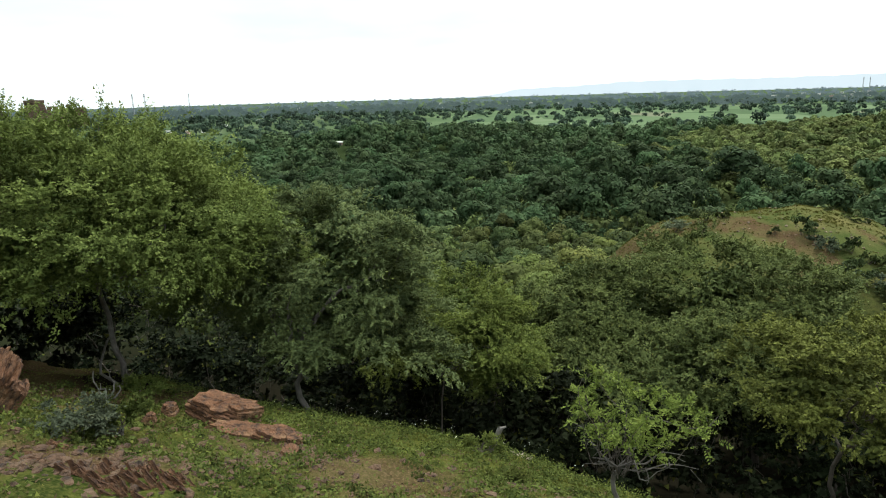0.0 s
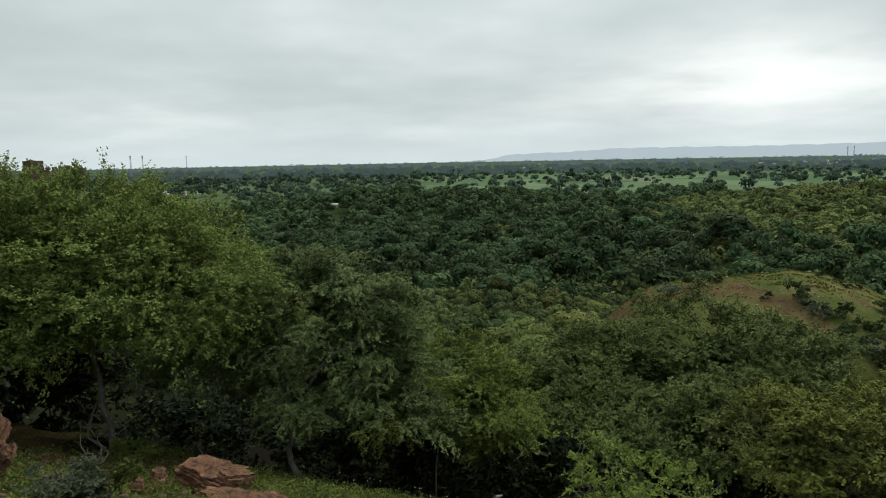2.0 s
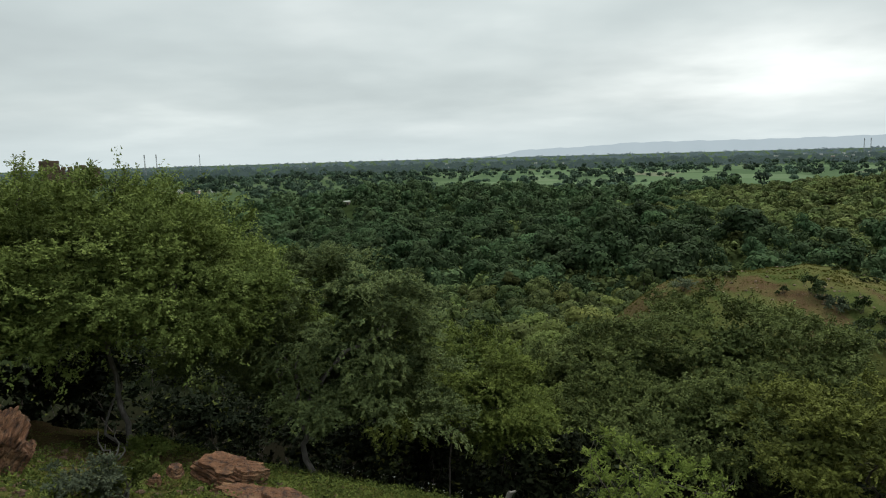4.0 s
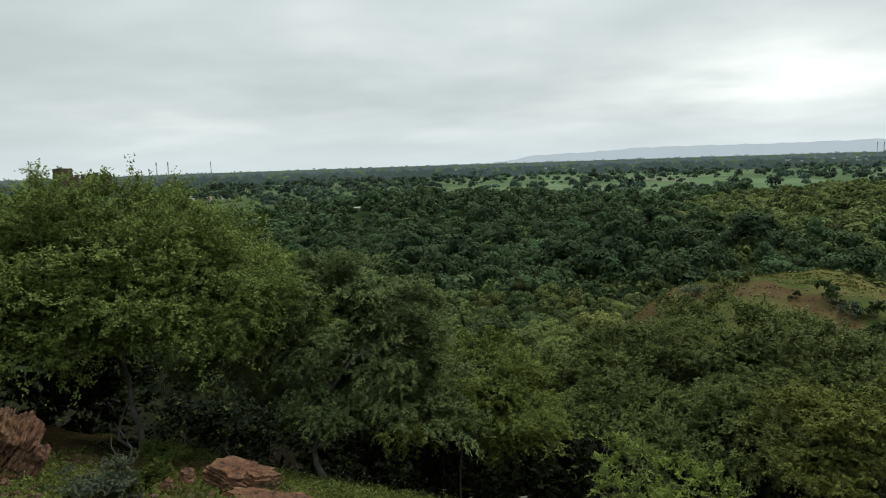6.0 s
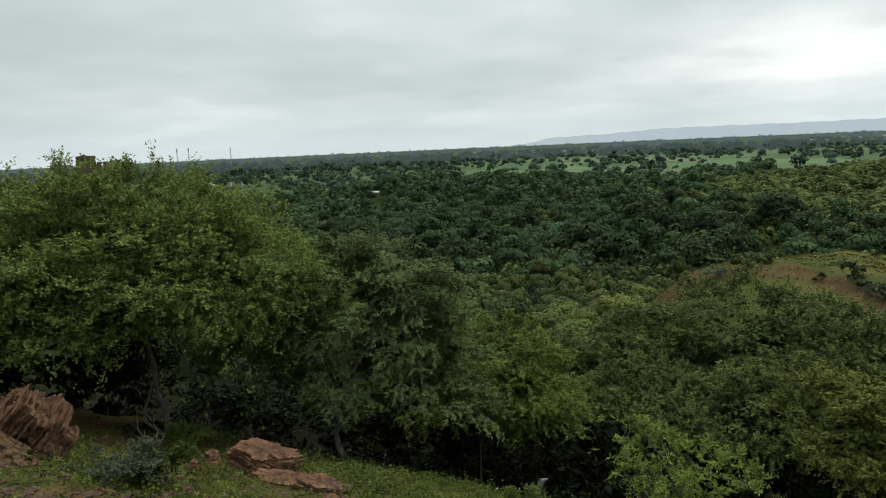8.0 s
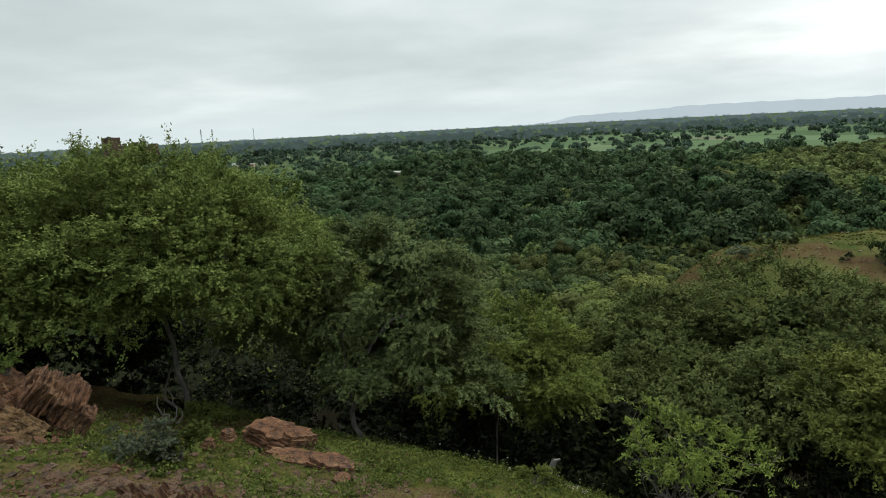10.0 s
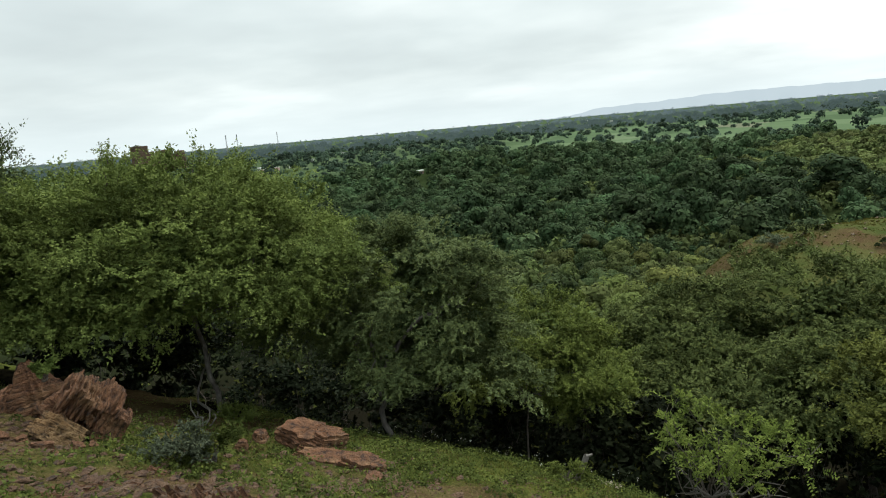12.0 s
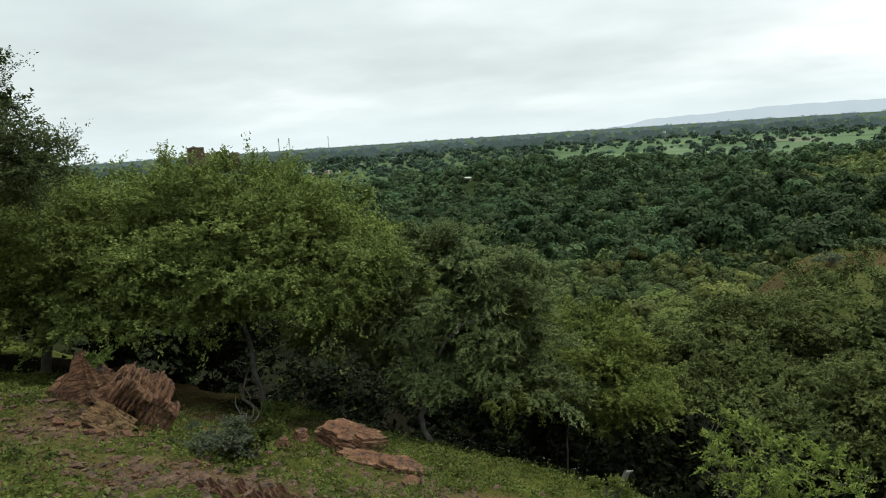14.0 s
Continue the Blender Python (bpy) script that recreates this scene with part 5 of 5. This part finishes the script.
def grass():
    rng = np.random.default_rng(21)
    n = 340000
    az = np.radians(rng.uniform(-60, 30, n))
    d = np.sqrt(rng.uniform(4.0 ** 2, 16 ** 2, n))
    x, y = d * np.sin(az), d * np.cos(az)
    v = y + 0.366 * x
    w = patchy(x, y)
    bare = bare_at(x, y)
    edge = np.exp(-((v - 10.6) / 0.7) ** 2)
    ok = (v < 11.9) & (rng.random(n) < np.clip(0.15 + 0.75 * w - 0.8 * bare + 0.5 * edge, 0.03, 1))
    x, y, edge = x[ok], y[ok], edge[ok]
    m = len(x)
    c = np.stack([x, y, ground(x, y) - 0.005], -1)
    ax = unit(np.stack([rng.normal(size=m) * 0.5, rng.normal(size=m) * 0.5, np.full(m, 0.8)], -1))
    nm = unit(rng.normal(size=(m, 3)))
    ln = rng.uniform(0.02, 0.06, m) + edge * rng.uniform(0, 0.10, m)
    q = leaf_tris(c, ax, nm, ln, rng.uniform(0.012, 0.022, m))
    up = unit(np.array([0.0, -0.2, 0.9]) + 0.3 * rng.normal(size=(m, 3)))
    tagged(foliage("grass", q, np.repeat(np.clip(0.6 * patchy(x * 1.7 + 3, y * 1.7) + 0.4 * rng.random(m), 0, 1), 3), M_GRASS, None, np.repeat(up, 3, 0), 3), "short patchy green grass on the slope", "grass", kind="stuff")
    # broad-leaved weeds, low and matted
    k = 17000
    az = np.radians(rng.uniform(-60, 28, k))
    d = np.sqrt(rng.uniform(4.0 ** 2, 15 ** 2, k))
    x, y = d * np.sin(az), d * np.cos(az)
    v = y + 0.366 * x
    edge = np.exp(-((v - 10.8) / 0.6) ** 2)
    ok = (v < 12.0) & (rng.random(k) < np.clip(0.25 + 0.6 * (1 - patchy(x + 2, y)) + 0.6 * edge - 0.7 * bare_at(x, y), 0, 1))
    x, y, edge = x[ok], y[ok], edge[ok]
    k, per = len(x), 9
    hgt = rng.uniform(0.03, 0.12, k) + edge * rng.uniform(0, 0.12, k)
    c = np.repeat(np.stack([x, y, ground(x, y)], -1), per, 0)
    hh = np.repeat(hgt, per)
    c = c + rng.normal(size=c.shape) * np.array([0.07, 0.07, 0]) + np.stack([0 * hh, 0 * hh, hh * rng.random(len(hh))], -1)
    ax = unit(rng.normal(size=c.shape) + np.array([0, 0, 0.3]))
    nm = unit(rng.normal(size=c.shape) * 0.5 + np.array([0, 0, 1.0]))
    q = leaf_tris(c, ax, nm, rng.uniform(0.026, 0.056, len(c)), rng.uniform(0.018, 0.032, len(c)))
    tagged(foliage("weeds", q, np.repeat(np.repeat(np.clip(0.6 * patchy(1.3 * x, 1.3 * y) + 0.4 * rng.random(k), 0, 1), per), 3), M_WEED, None, np.repeat(unit(nm + np.array([0, -0.2, 0.8])), 3, 0), 3), "matted broad-leaved weeds among the grass", "weeds", kind="stuff")
    # clumps of weed, each a low cushion of leaves of one green, lighter towards the top
    k = 1500
    az = np.radians(rng.uniform(-60, 24, k))
    d = np.sqrt(rng.uniform(4.5 ** 2, 13 ** 2, k))
    x, y = d * np.sin(az), d * np.cos(az)
    v = y + 0.366 * x
    edge = np.exp(-((v - 10.7) / 0.6) ** 2)
    ok = (v < 11.6) & (rng.random(k) < np.clip(0.2 + 0.9 * (1 - patchy(x + 2, y)) + 0.8 * edge - bare_at(x, y), 0.05, 1))
    x, y, edge = x[ok], y[ok], edge[ok]
    k, per = len(x), 60
    wide = rng.uniform(0.05, 0.15, k) * (1 + 0.3 * edge)
    high = wide * rng.uniform(0.5, 1.1, k) * (1 + 0.4 * edge)
    o = unit(rng.normal(size=(k, per, 3)))
    o[..., 2] = np.abs(o[..., 2])
    c = np.stack([x, y, ground(x, y) - 0.01], -1)[:, None] + o * np.stack([wide, wide, high], -1)[:, None] * rng.uniform(0.6, 1.1, (k, per, 1))
    c, o = c.reshape(-1, 3), o.reshape(-1, 3)
    ax = unit(np.cross(o, rng.normal(size=o.shape)) + 0.3 * o)
    q = leaf_tris(c, ax, unit(o + 0.4 * rng.normal(size=o.shape) + np.array([0, 0, 0.4])), rng.uniform(0.025, 0.05, len(c)), rng.uniform(0.016, 0.03, len(c)))
    own = np.repeat(rng.random(k) ** 1.3, per)
    tagged(foliage("weed_cushions", q, np.repeat(np.clip(0.75 * own + 0.35 * rng.random(len(c)) * o[:, 2], 0, 1), 3), M_WEED, None, np.repeat(unit(o + np.array([0, 0, 0.4])), 3, 0), 3), "low leafy weed cushions dotted over the turf", "weeds", kind="stuff")
    # tall stalks with pale heads along the edge
    k = 60
    a2 = rng.uniform(-19, 10, k)
    vs, fs, kk = [], [], 0
    heads = []
    for a in a2:
        dd = 10.9 / (math.cos(radians(a)) + 0.366 * math.sin(radians(a))) + rng.normal() * 0.35
        x, y = polar(a, dd)
        z = gz(x, y)
        h = rng.uniform(0.16, 0.38)
        tip = np.array([x + rng.normal() * 0.04, y + rng.normal() * 0.04, z + h])
        v, f = tube([(x, y, z - 0.02), ((x + tip[0]) / 2, (y + tip[1]) / 2, z + h * 0.55), tip], [0.004, 0.0035, 0.002], 3)
        vs.append(v)
        fs.append(f + kk)
        kk += len(v)
        heads.append(tip)
    tagged(mesh_object("weed_stalks", np.concatenate(vs), np.concatenate(fs), M_WEED), "thin upright weed stalks along the grassy edge", "weeds", kind="stuff")
    hd = np.repeat(np.array(heads), 3, 0) + rng.normal(size=(3 * k, 3)) * 0.010
    q = leaf_quads(hd, unit(rng.normal(size=hd.shape)), unit(rng.normal(size=hd.shape)), np.full(len(hd), 0.022), np.full(len(hd), 0.013))
    tagged(mesh_object("flower_heads", q, quad_faces(len(hd)), M_FLOWER), "small pale flower heads on the weed stalks", "flowers", kind="stuff")


def tufts(seed, n, bump, spread, size, label):
    """Dry grass and low weeds over an open hill, in tufts."""
    rng = np.random.default_rng(seed)
    x = BUMPS[bump][0] + rng.normal(size=n) * spread[0]
    y = BUMPS[bump][1] + rng.normal(size=n) * spread[1]
    mx, my = BUMPS[0][0], BUMPS[0][1]
    band = np.exp(-(((y - my + 7.5 + 0.35 * (x - mx)) / 1.8) ** 2 + ((x - mx + 1.0) / 6) ** 2))
    patch = 0.5 + 0.5 * np.sin(0.8 * x + 0.5 * y) * np.sin(0.9 * y - 0.5 * x + 1)
    ok = rng.random(n) < np.clip(0.25 + 0.75 * patch - 0.8 * band, 0.04, 1)
    x, y, patch = x[ok], y[ok], patch[ok]
    m = len(x)
    c = np.stack([x, y, ground(x, y) - 0.02], -1)
    nm = unit(rng.normal(size=(m, 3)) * np.array([1, 1, 0.5]))
    ax = unit(np.stack([rng.normal(size=m) * 0.6, rng.normal(size=m) * 0.6, np.full(m, 0.7)], -1))
    ln = size * rng.uniform(0.5, 1.6, m)
    q = leaf_tris(c, ax, nm, ln, ln * rng.uniform(0.7, 1.2, m))
    up = np.tile([0.0, -0.25, 0.97], (3 * m, 1))
    young_lit = np.repeat(np.clip(0.5 * patch + 0.5 * rng.random(m), 0, 1), 3)
    tagged(foliage("dry_grass", q, young_lit, M_GRASS, None, up, 3), label, "grass", kind="stuff")


def dead_leaves():
    """Brown fallen leaves and twig scraps over the bare places."""
    rng = np.random.default_rng(91)
    n = 16000
    az = np.radians(rng.uniform(-60, 26, n))
    d = np.sqrt(rng.uniform(4.0 ** 2, 13 ** 2, n))
    x, y = d * np.sin(az), d * np.cos(az)
    ok = (y + 0.366 * x < 12.5) & (rng.random(n) < np.clip(1.15 - 1.3 * patchy(x, y), 0.1, 1))
    x, y = x[ok], y[ok]
    m = len(x)
    c = np.stack([x, y, ground(x, y) + rng.uniform(0.004, 0.03, m)], -1)
    nm = unit(rng.normal(size=(m, 3)) * 0.5 + np.array([0, 0, 1]))
    ax = unit(np.cross(nm, rng.normal(size=(m, 3))))
    q = leaf_tris(c, ax, nm, rng.uniform(0.02, 0.06, m), rng.uniform(0.01, 0.03, m))
    tagged(foliage("dead_leaves", q, np.repeat(rng.random(m), 3), M_DEADLEAF, None, None, 3), "brown fallen leaves on bare earth", "leaves", kind="stuff")


dead_leaves()
grass()
tufts(77, 42000, 0, (13, 9), 0.13, "tufted dry grass on the stony mound")


def shrub(seed, place, size, label, mat, clumps=60, leaf=(0.05, 0.024)):
    rng = np.random.default_rng(seed)
    ob = thing("shrub", place, label, "shrub")
    q, p, young_lit, soft = leafy_crown(rng, [((0, 0, size[2] * 0.35), size)], clumps, 6, 8, 0.2 * max(size) / 0.5, leaf, 0.2, -0.3, 0.4)
    foliage("foliage", q, young_lit, mat, ob, soft, 3)
    for i in range(7):
        v, f = tube(bent(rng, (rng.normal() * 0.03, rng.normal() * 0.03, -0.05), p[i], 5, 0.1), np.linspace(0.014, 0.005, 5), 5)
        mesh_object("stem", v, f, M_BARK, ob, smooth=True)
    return ob


shrub(61, at(-34.3, 7.4, -0.455), (0.34, 0.30, 0.26), "grey-green low shrub on the slope", M_GREY, 75)
shrub(62, at(-31.2, 7.4, -0.468), (0.30, 0.28, 0.20), "dark green low shrub on the slope", M_WEED, 60)
shrub(63, at(-37.2, 7.3, -0.46), (0.20, 0.2, 0.12), "small green weed shrub by the boulders", M_WEED, 30)
shrub(64, at(2.2, 7.6, -0.645), (0.26, 0.22, 0.15), "dark low shrub in the grass", M_WEED, 45)
shrub(65, at(0.0, 9.9, -0.574), (0.30, 0.24, 0.14), "tufted green weed at the grassy edge", M_WEED, 40)
shrub(67, at(-42.3, 8.55, -0.285), (0.12, 0.14, 0.12), "green tuft growing in a cleft of the rock", M_WEED, 26)
shrub(66, at(-29.0, 12.0, -0.415), (0.35, 0.3, 0.2), "leafy weeds at the foot of the tree", M_WEED, 45)
for i, (a, sl, s, m) in enumerate([(25.5, -0.200, 1.7, M_DARK), (27.4, -0.218, 1.4, M_GREY), (26.6, -0.212, 1.0, M_GREY), (29.0, -0.219, 1.3, M_DARK), (29.3, -0.256, 1.9, M_DARK), (28.6, -0.258, 1.6, M_GREY), (30.4, -0.262, 1.5, M_GREY), (30.1, -0.232, 1.2, M_SCRUB), (31.5, -0.235, 1.4, M_SCRUB), (18.2, -0.190, 1.5, M_DARK), (16.4, -0.205, 1.6, M_GREY), (18.4, -0.202, 0.8, M_SCRUB), (32.5, -0.215, 1.4, M_DARK), (31.2, -0.205, 1.0, M_SCRUB), (14.0, -0.226, 1.2, M_SCRUB), (20.0, -0.180, 0.6, M_SCRUB)]):
    shrub(70 + i, on_slope(a, sl, 0, 44, 62), (s * 0.52, s * 0.5, s * 0.52), "dark bush standing on the grassy mound", m, 30, (0.17, 0.10))

rm = random.Random(31)
for i in range(26):
    s = rm.uniform(1.8, 3.2)
    shrub(160 + i, on_slope(rm.uniform(31.5, 42), rm.uniform(-0.30, -0.205), 0, 34, 62), (s * 0.55, s * 0.55, s * 0.5), "green bush on the mound's wooded flank", rm.choice((M_SCRUB, M_OLIVE, M_DARK)), 34, (0.24, 0.14))
for i in range(22):
    x, y = BUMPS[0][0] + rm.gauss(1, 9), BUMPS[0][1] - 5 + rm.gauss(0, 5)
    s = rm.uniform(0.35, 0.8)
    shrub(120 + i, (x, y, gz(x, y)), (s * 0.6, s * 0.55, s * 0.45), "small bush in the dry grass of the mound", rm.choice((M_GREY, M_SCRUB, M_DARK)), 14, (0.13, 0.08))


def dead_wood():
    rng = np.random.default_rng(4)
    b = on_slope(0.6, -0.558)
    reach = math.hypot(b[0], b[1])
    ob = thing("broken_post", b, "bleached broken branch leaning at the grassy edge", "dead wood")
    tip = np.array(at(1.9, reach, -0.536)) - np.array(b)
    v, f = tube(bent(rng, (0, 0, -0.1), tip, 6, 0.03), np.linspace(0.052, 0.046, 6), 8)
    mesh_object("shaft", v, f, M_DEAD, ob, smooth=True)
    v, f = tube(bent(rng, tip * 0.97, tip + np.array([0.09, 0, 0.02]), 4, 0.05), np.linspace(0.035, 0.015, 4), 6)
    mesh_object("snag", v, f, M_DEAD, ob, smooth=True)
    b = foot(-32.0, 11.6)
    ob = thing("dead_branch", b, "forked grey dead branches at the tree's foot", "dead wood")
    for az, s in ((-32.6, -0.365), (-31.4, -0.37), (-32.2, -0.385), (-33.0, -0.40), (-31.0, -0.395)):
        tip = np.array(at(az, 11.7, s)) - np.array(b)
        v, f = tube(bent(rng, (0, 0, -0.05), tip, 7, 0.16), np.linspace(0.018, 0.007, 7), 6)
        mesh_object("branch", v, f, M_DEAD, ob, smooth=True)


dead_wood()

# ---------------------------------------------------------------- buildings and masts


def box_bm(sx, sy, sz, z0=0.0, bevel=0.0, x0=0.0, y0=0.0):
    bm = bmesh.new()
    bmesh.ops.create_cube(bm, size=1.0)
    for v in bm.verts:
        v.co = Vector((v.co.x * sx + x0, v.co.y * sy + y0, (v.co.z + 0.5) * sz + z0))
    if bevel:
        bmesh.ops.bevel(bm, geom=list(bm.edges), offset=bevel, segments=1, affect="EDGES")
    return bm


def ruin():
    rng = random.Random(6)
    x, y = polar(-33.2, 110)
    z = gz(x, y) - 0.4
    ob = thing("ruined_fort", (x, y, z), "ruined brown masonry watchtower and broken wall on a hilltop", "ruin", turn=34)
    base = EYE.z + 0.001 * 110 - z

    def chunk(name, x0, sx, h, label=""):
        """Coursed masonry, each course a little shorter and shifted, so that the broken ends step."""
        zz = max(0.0, h - 2.6)
        core = part(name, box_bm(sx * 0.9, 1.0, h - 0.5, 0.0, 0.0, x0), M_RUIN, ob, label)
        while zz < h:
            c = rng.uniform(0.28, 0.5)
            wob = 0.10 * rng.random() + (0.25 * rng.random() if zz > h - 0.9 else 0)
            dep = 1.3 - 0.25 * rng.random() * (zz > h - 0.9)
            part("stone_course", box_bm(sx - wob, dep, c + 0.01, zz, 0.05, x0 + rng.uniform(-0.08, 0.08)), M_RUIN, core)
            zz += c

    chunk("tower", -1.5, 2.7, base + 0.42)
    chunk("wall", 0.15, 0.7, base - 0.62)
    chunk("wall", 0.95, 0.8, base - 0.40)
    chunk("wall", 1.85, 0.9, base - 0.55)
    chunk("wall", 2.7, 0.8, base - 0.50)
    chunk("wall", 3.5, 0.8, base - 0.72)
    chunk("wall", 4.3, 1.0, base - 0.85)
    r2 = np.random.default_rng(8)
    q, p, young_lit, soft = leafy_crown(r2, [((-2.0, 0, base + 0.3), (0.45, 0.4, 0.25))], 30, 5, 6, 0.3, (0.3, 0.2))
    foliage("bush", q, young_lit, M_DARK, ob, soft, 3)


ruin()


def house(az, d, w, dep, h, mat, turn, label):
    x, y = polar(az, d)
    ob = thing("house", (x, y, gz(x, y)), label, "house", "houses on the plain", turn)
    part("wall", box_bm(w, dep, h, 0), mat, ob)
    part("roof", box_bm(w + 0.6, dep + 0.6, 0.35, h), M_ROOF, ob)
    for k in (-1, 0, 1):
        part("window" if k else "door", box_bm(w * 0.12, 0.12, h * (0.32 if k else 0.62), h * (0.4 if k else 0.0), 0, k * w * 0.3, -dep / 2 - 0.04), M_OPENING, ob)


rh = random.Random(12)
for az, d, w, h, m in [(-25.6, 640, 9, 4, M_WALL), (-24.8, 660, 12, 5, M_BRICKWALL), (-25.2, 700, 9, 5.5, M_WALL), (-23.9, 690, 9, 4.5, M_BRICKWALL), (-22.6, 720, 8, 4, M_WALL), (-24.4, 760, 11, 5, M_BRICKWALL), (-21.0, 840, 10, 4, M_WALL), (-18.2, 980, 12, 5, M_WALL), (-26.4, 690, 8, 5, M_BRICKWALL)]:
    house(az, d, w * 0.6, w * 0.45, h * 0.75, m, rh.uniform(-25, 25) - az, "small flat-roofed village house among trees")
for k in range(44):
    az = rh.uniform(21, 41)
    d = rh.uniform(1500, 2700)
    w = rh.uniform(6, 11)
    house(az, d, w, w * 0.6, rh.uniform(3.5, 6), M_WALL if rh.random() < 0.8 else M_BRICKWALL, rh.uniform(-30, 30) - az, "pale flat-roofed town house far on the plain")
for k in range(24):
    az = rh.uniform(-22, 18)
    d = rh.uniform(1200, 2600)
    w = rh.uniform(5, 9)
    house(az, d, w, w * 0.6, rh.uniform(3, 5), M_WALL, rh.uniform(-30, 30) - az, "pale farm building far on the plain")


def shed():
    x, y = polar(-11.9, 372)
    g = gz(x, y)
    z = max(EYE.z - 0.0698 * 372 - g, 1.8)
    ob = thing("shed", (x, y, g), "small white-roofed shed standing among woodland trees", "shed", turn=20)
    part("wall", box_bm(3.0, 2.6, z, -0.3), M_BRICKWALL, ob)
    part("roof", box_bm(3.8, 3.4, 0.7, z - 0.3, 0.1), M_WALL, ob)
    part("door", box_bm(0.8, 0.1, 1.6, -0.3, 0, 0.3, -1.33), M_OPENING, ob)


shed()


def mast(az, d, top, w, label):
    """A lattice mast: four legs drawn in towards the top, cross braces, a few arms."""
    x, y = polar(az, d)
    z = gz(x, y)
    h = EYE.z + top * d - z
    ob = thing("lattice_mast", (x, y, z), label, "mast", "masts on the plain", turn=15)
    legs = []
    for sx, sy in ((-1, -1), (1, -1), (1, 1), (-1, 1)):
        v, f = tube([(sx * w, sy * w, -0.5), (sx * w * 0.6, sy * w * 0.6, h * 0.5), (sx * w * 0.35, sy * w * 0.35, h)], [0.26, 0.22, 0.18], 4)
        mesh_object("leg", v, f, M_STEEL, ob)
        legs.append((sx, sy))
    n = 8
    for k in range(n):
        z0, z1 = h * k / n, h * (k + 1) / n
        r0, r1 = w * (1 - 0.65 * k / n), w * (1 - 0.65 * (k + 1) / n)
        for i in range(4):
            (ax, ay), (bx, by) = legs[i], legs[(i + 1) % 4]
            v, f = tube([(ax * r0, ay * r0, z0), ((ax * r0 + bx * r1) / 2, (ay * r0 + by * r1) / 2, (z0 + z1) / 2), (bx * r1, by * r1, z1)], [0.13] * 3, 3)
            mesh_object("brace", v, f, M_STEEL, ob)
    for zz in (0.93, 0.86):
        part("panel", box_bm(w * 1.6, 0.6, 2.4, h * zz), M_STEEL, ob)


mast(-27.55, 1500, 0.0115, 1.5, "tall steel lattice mast on the plain")
mast(-26.7, 1500, 0.0115, 1.5, "tall steel lattice mast on the plain")
mast(-23.5, 1900, 0.0105, 1.3, "slender steel lattice mast on the plain")
mast(28.5, 2300, 0.0055, 1.5, "tall steel lattice mast on the plain")
mast(28.9, 2350, 0.0055, 1.5, "tall steel lattice mast on the plain")
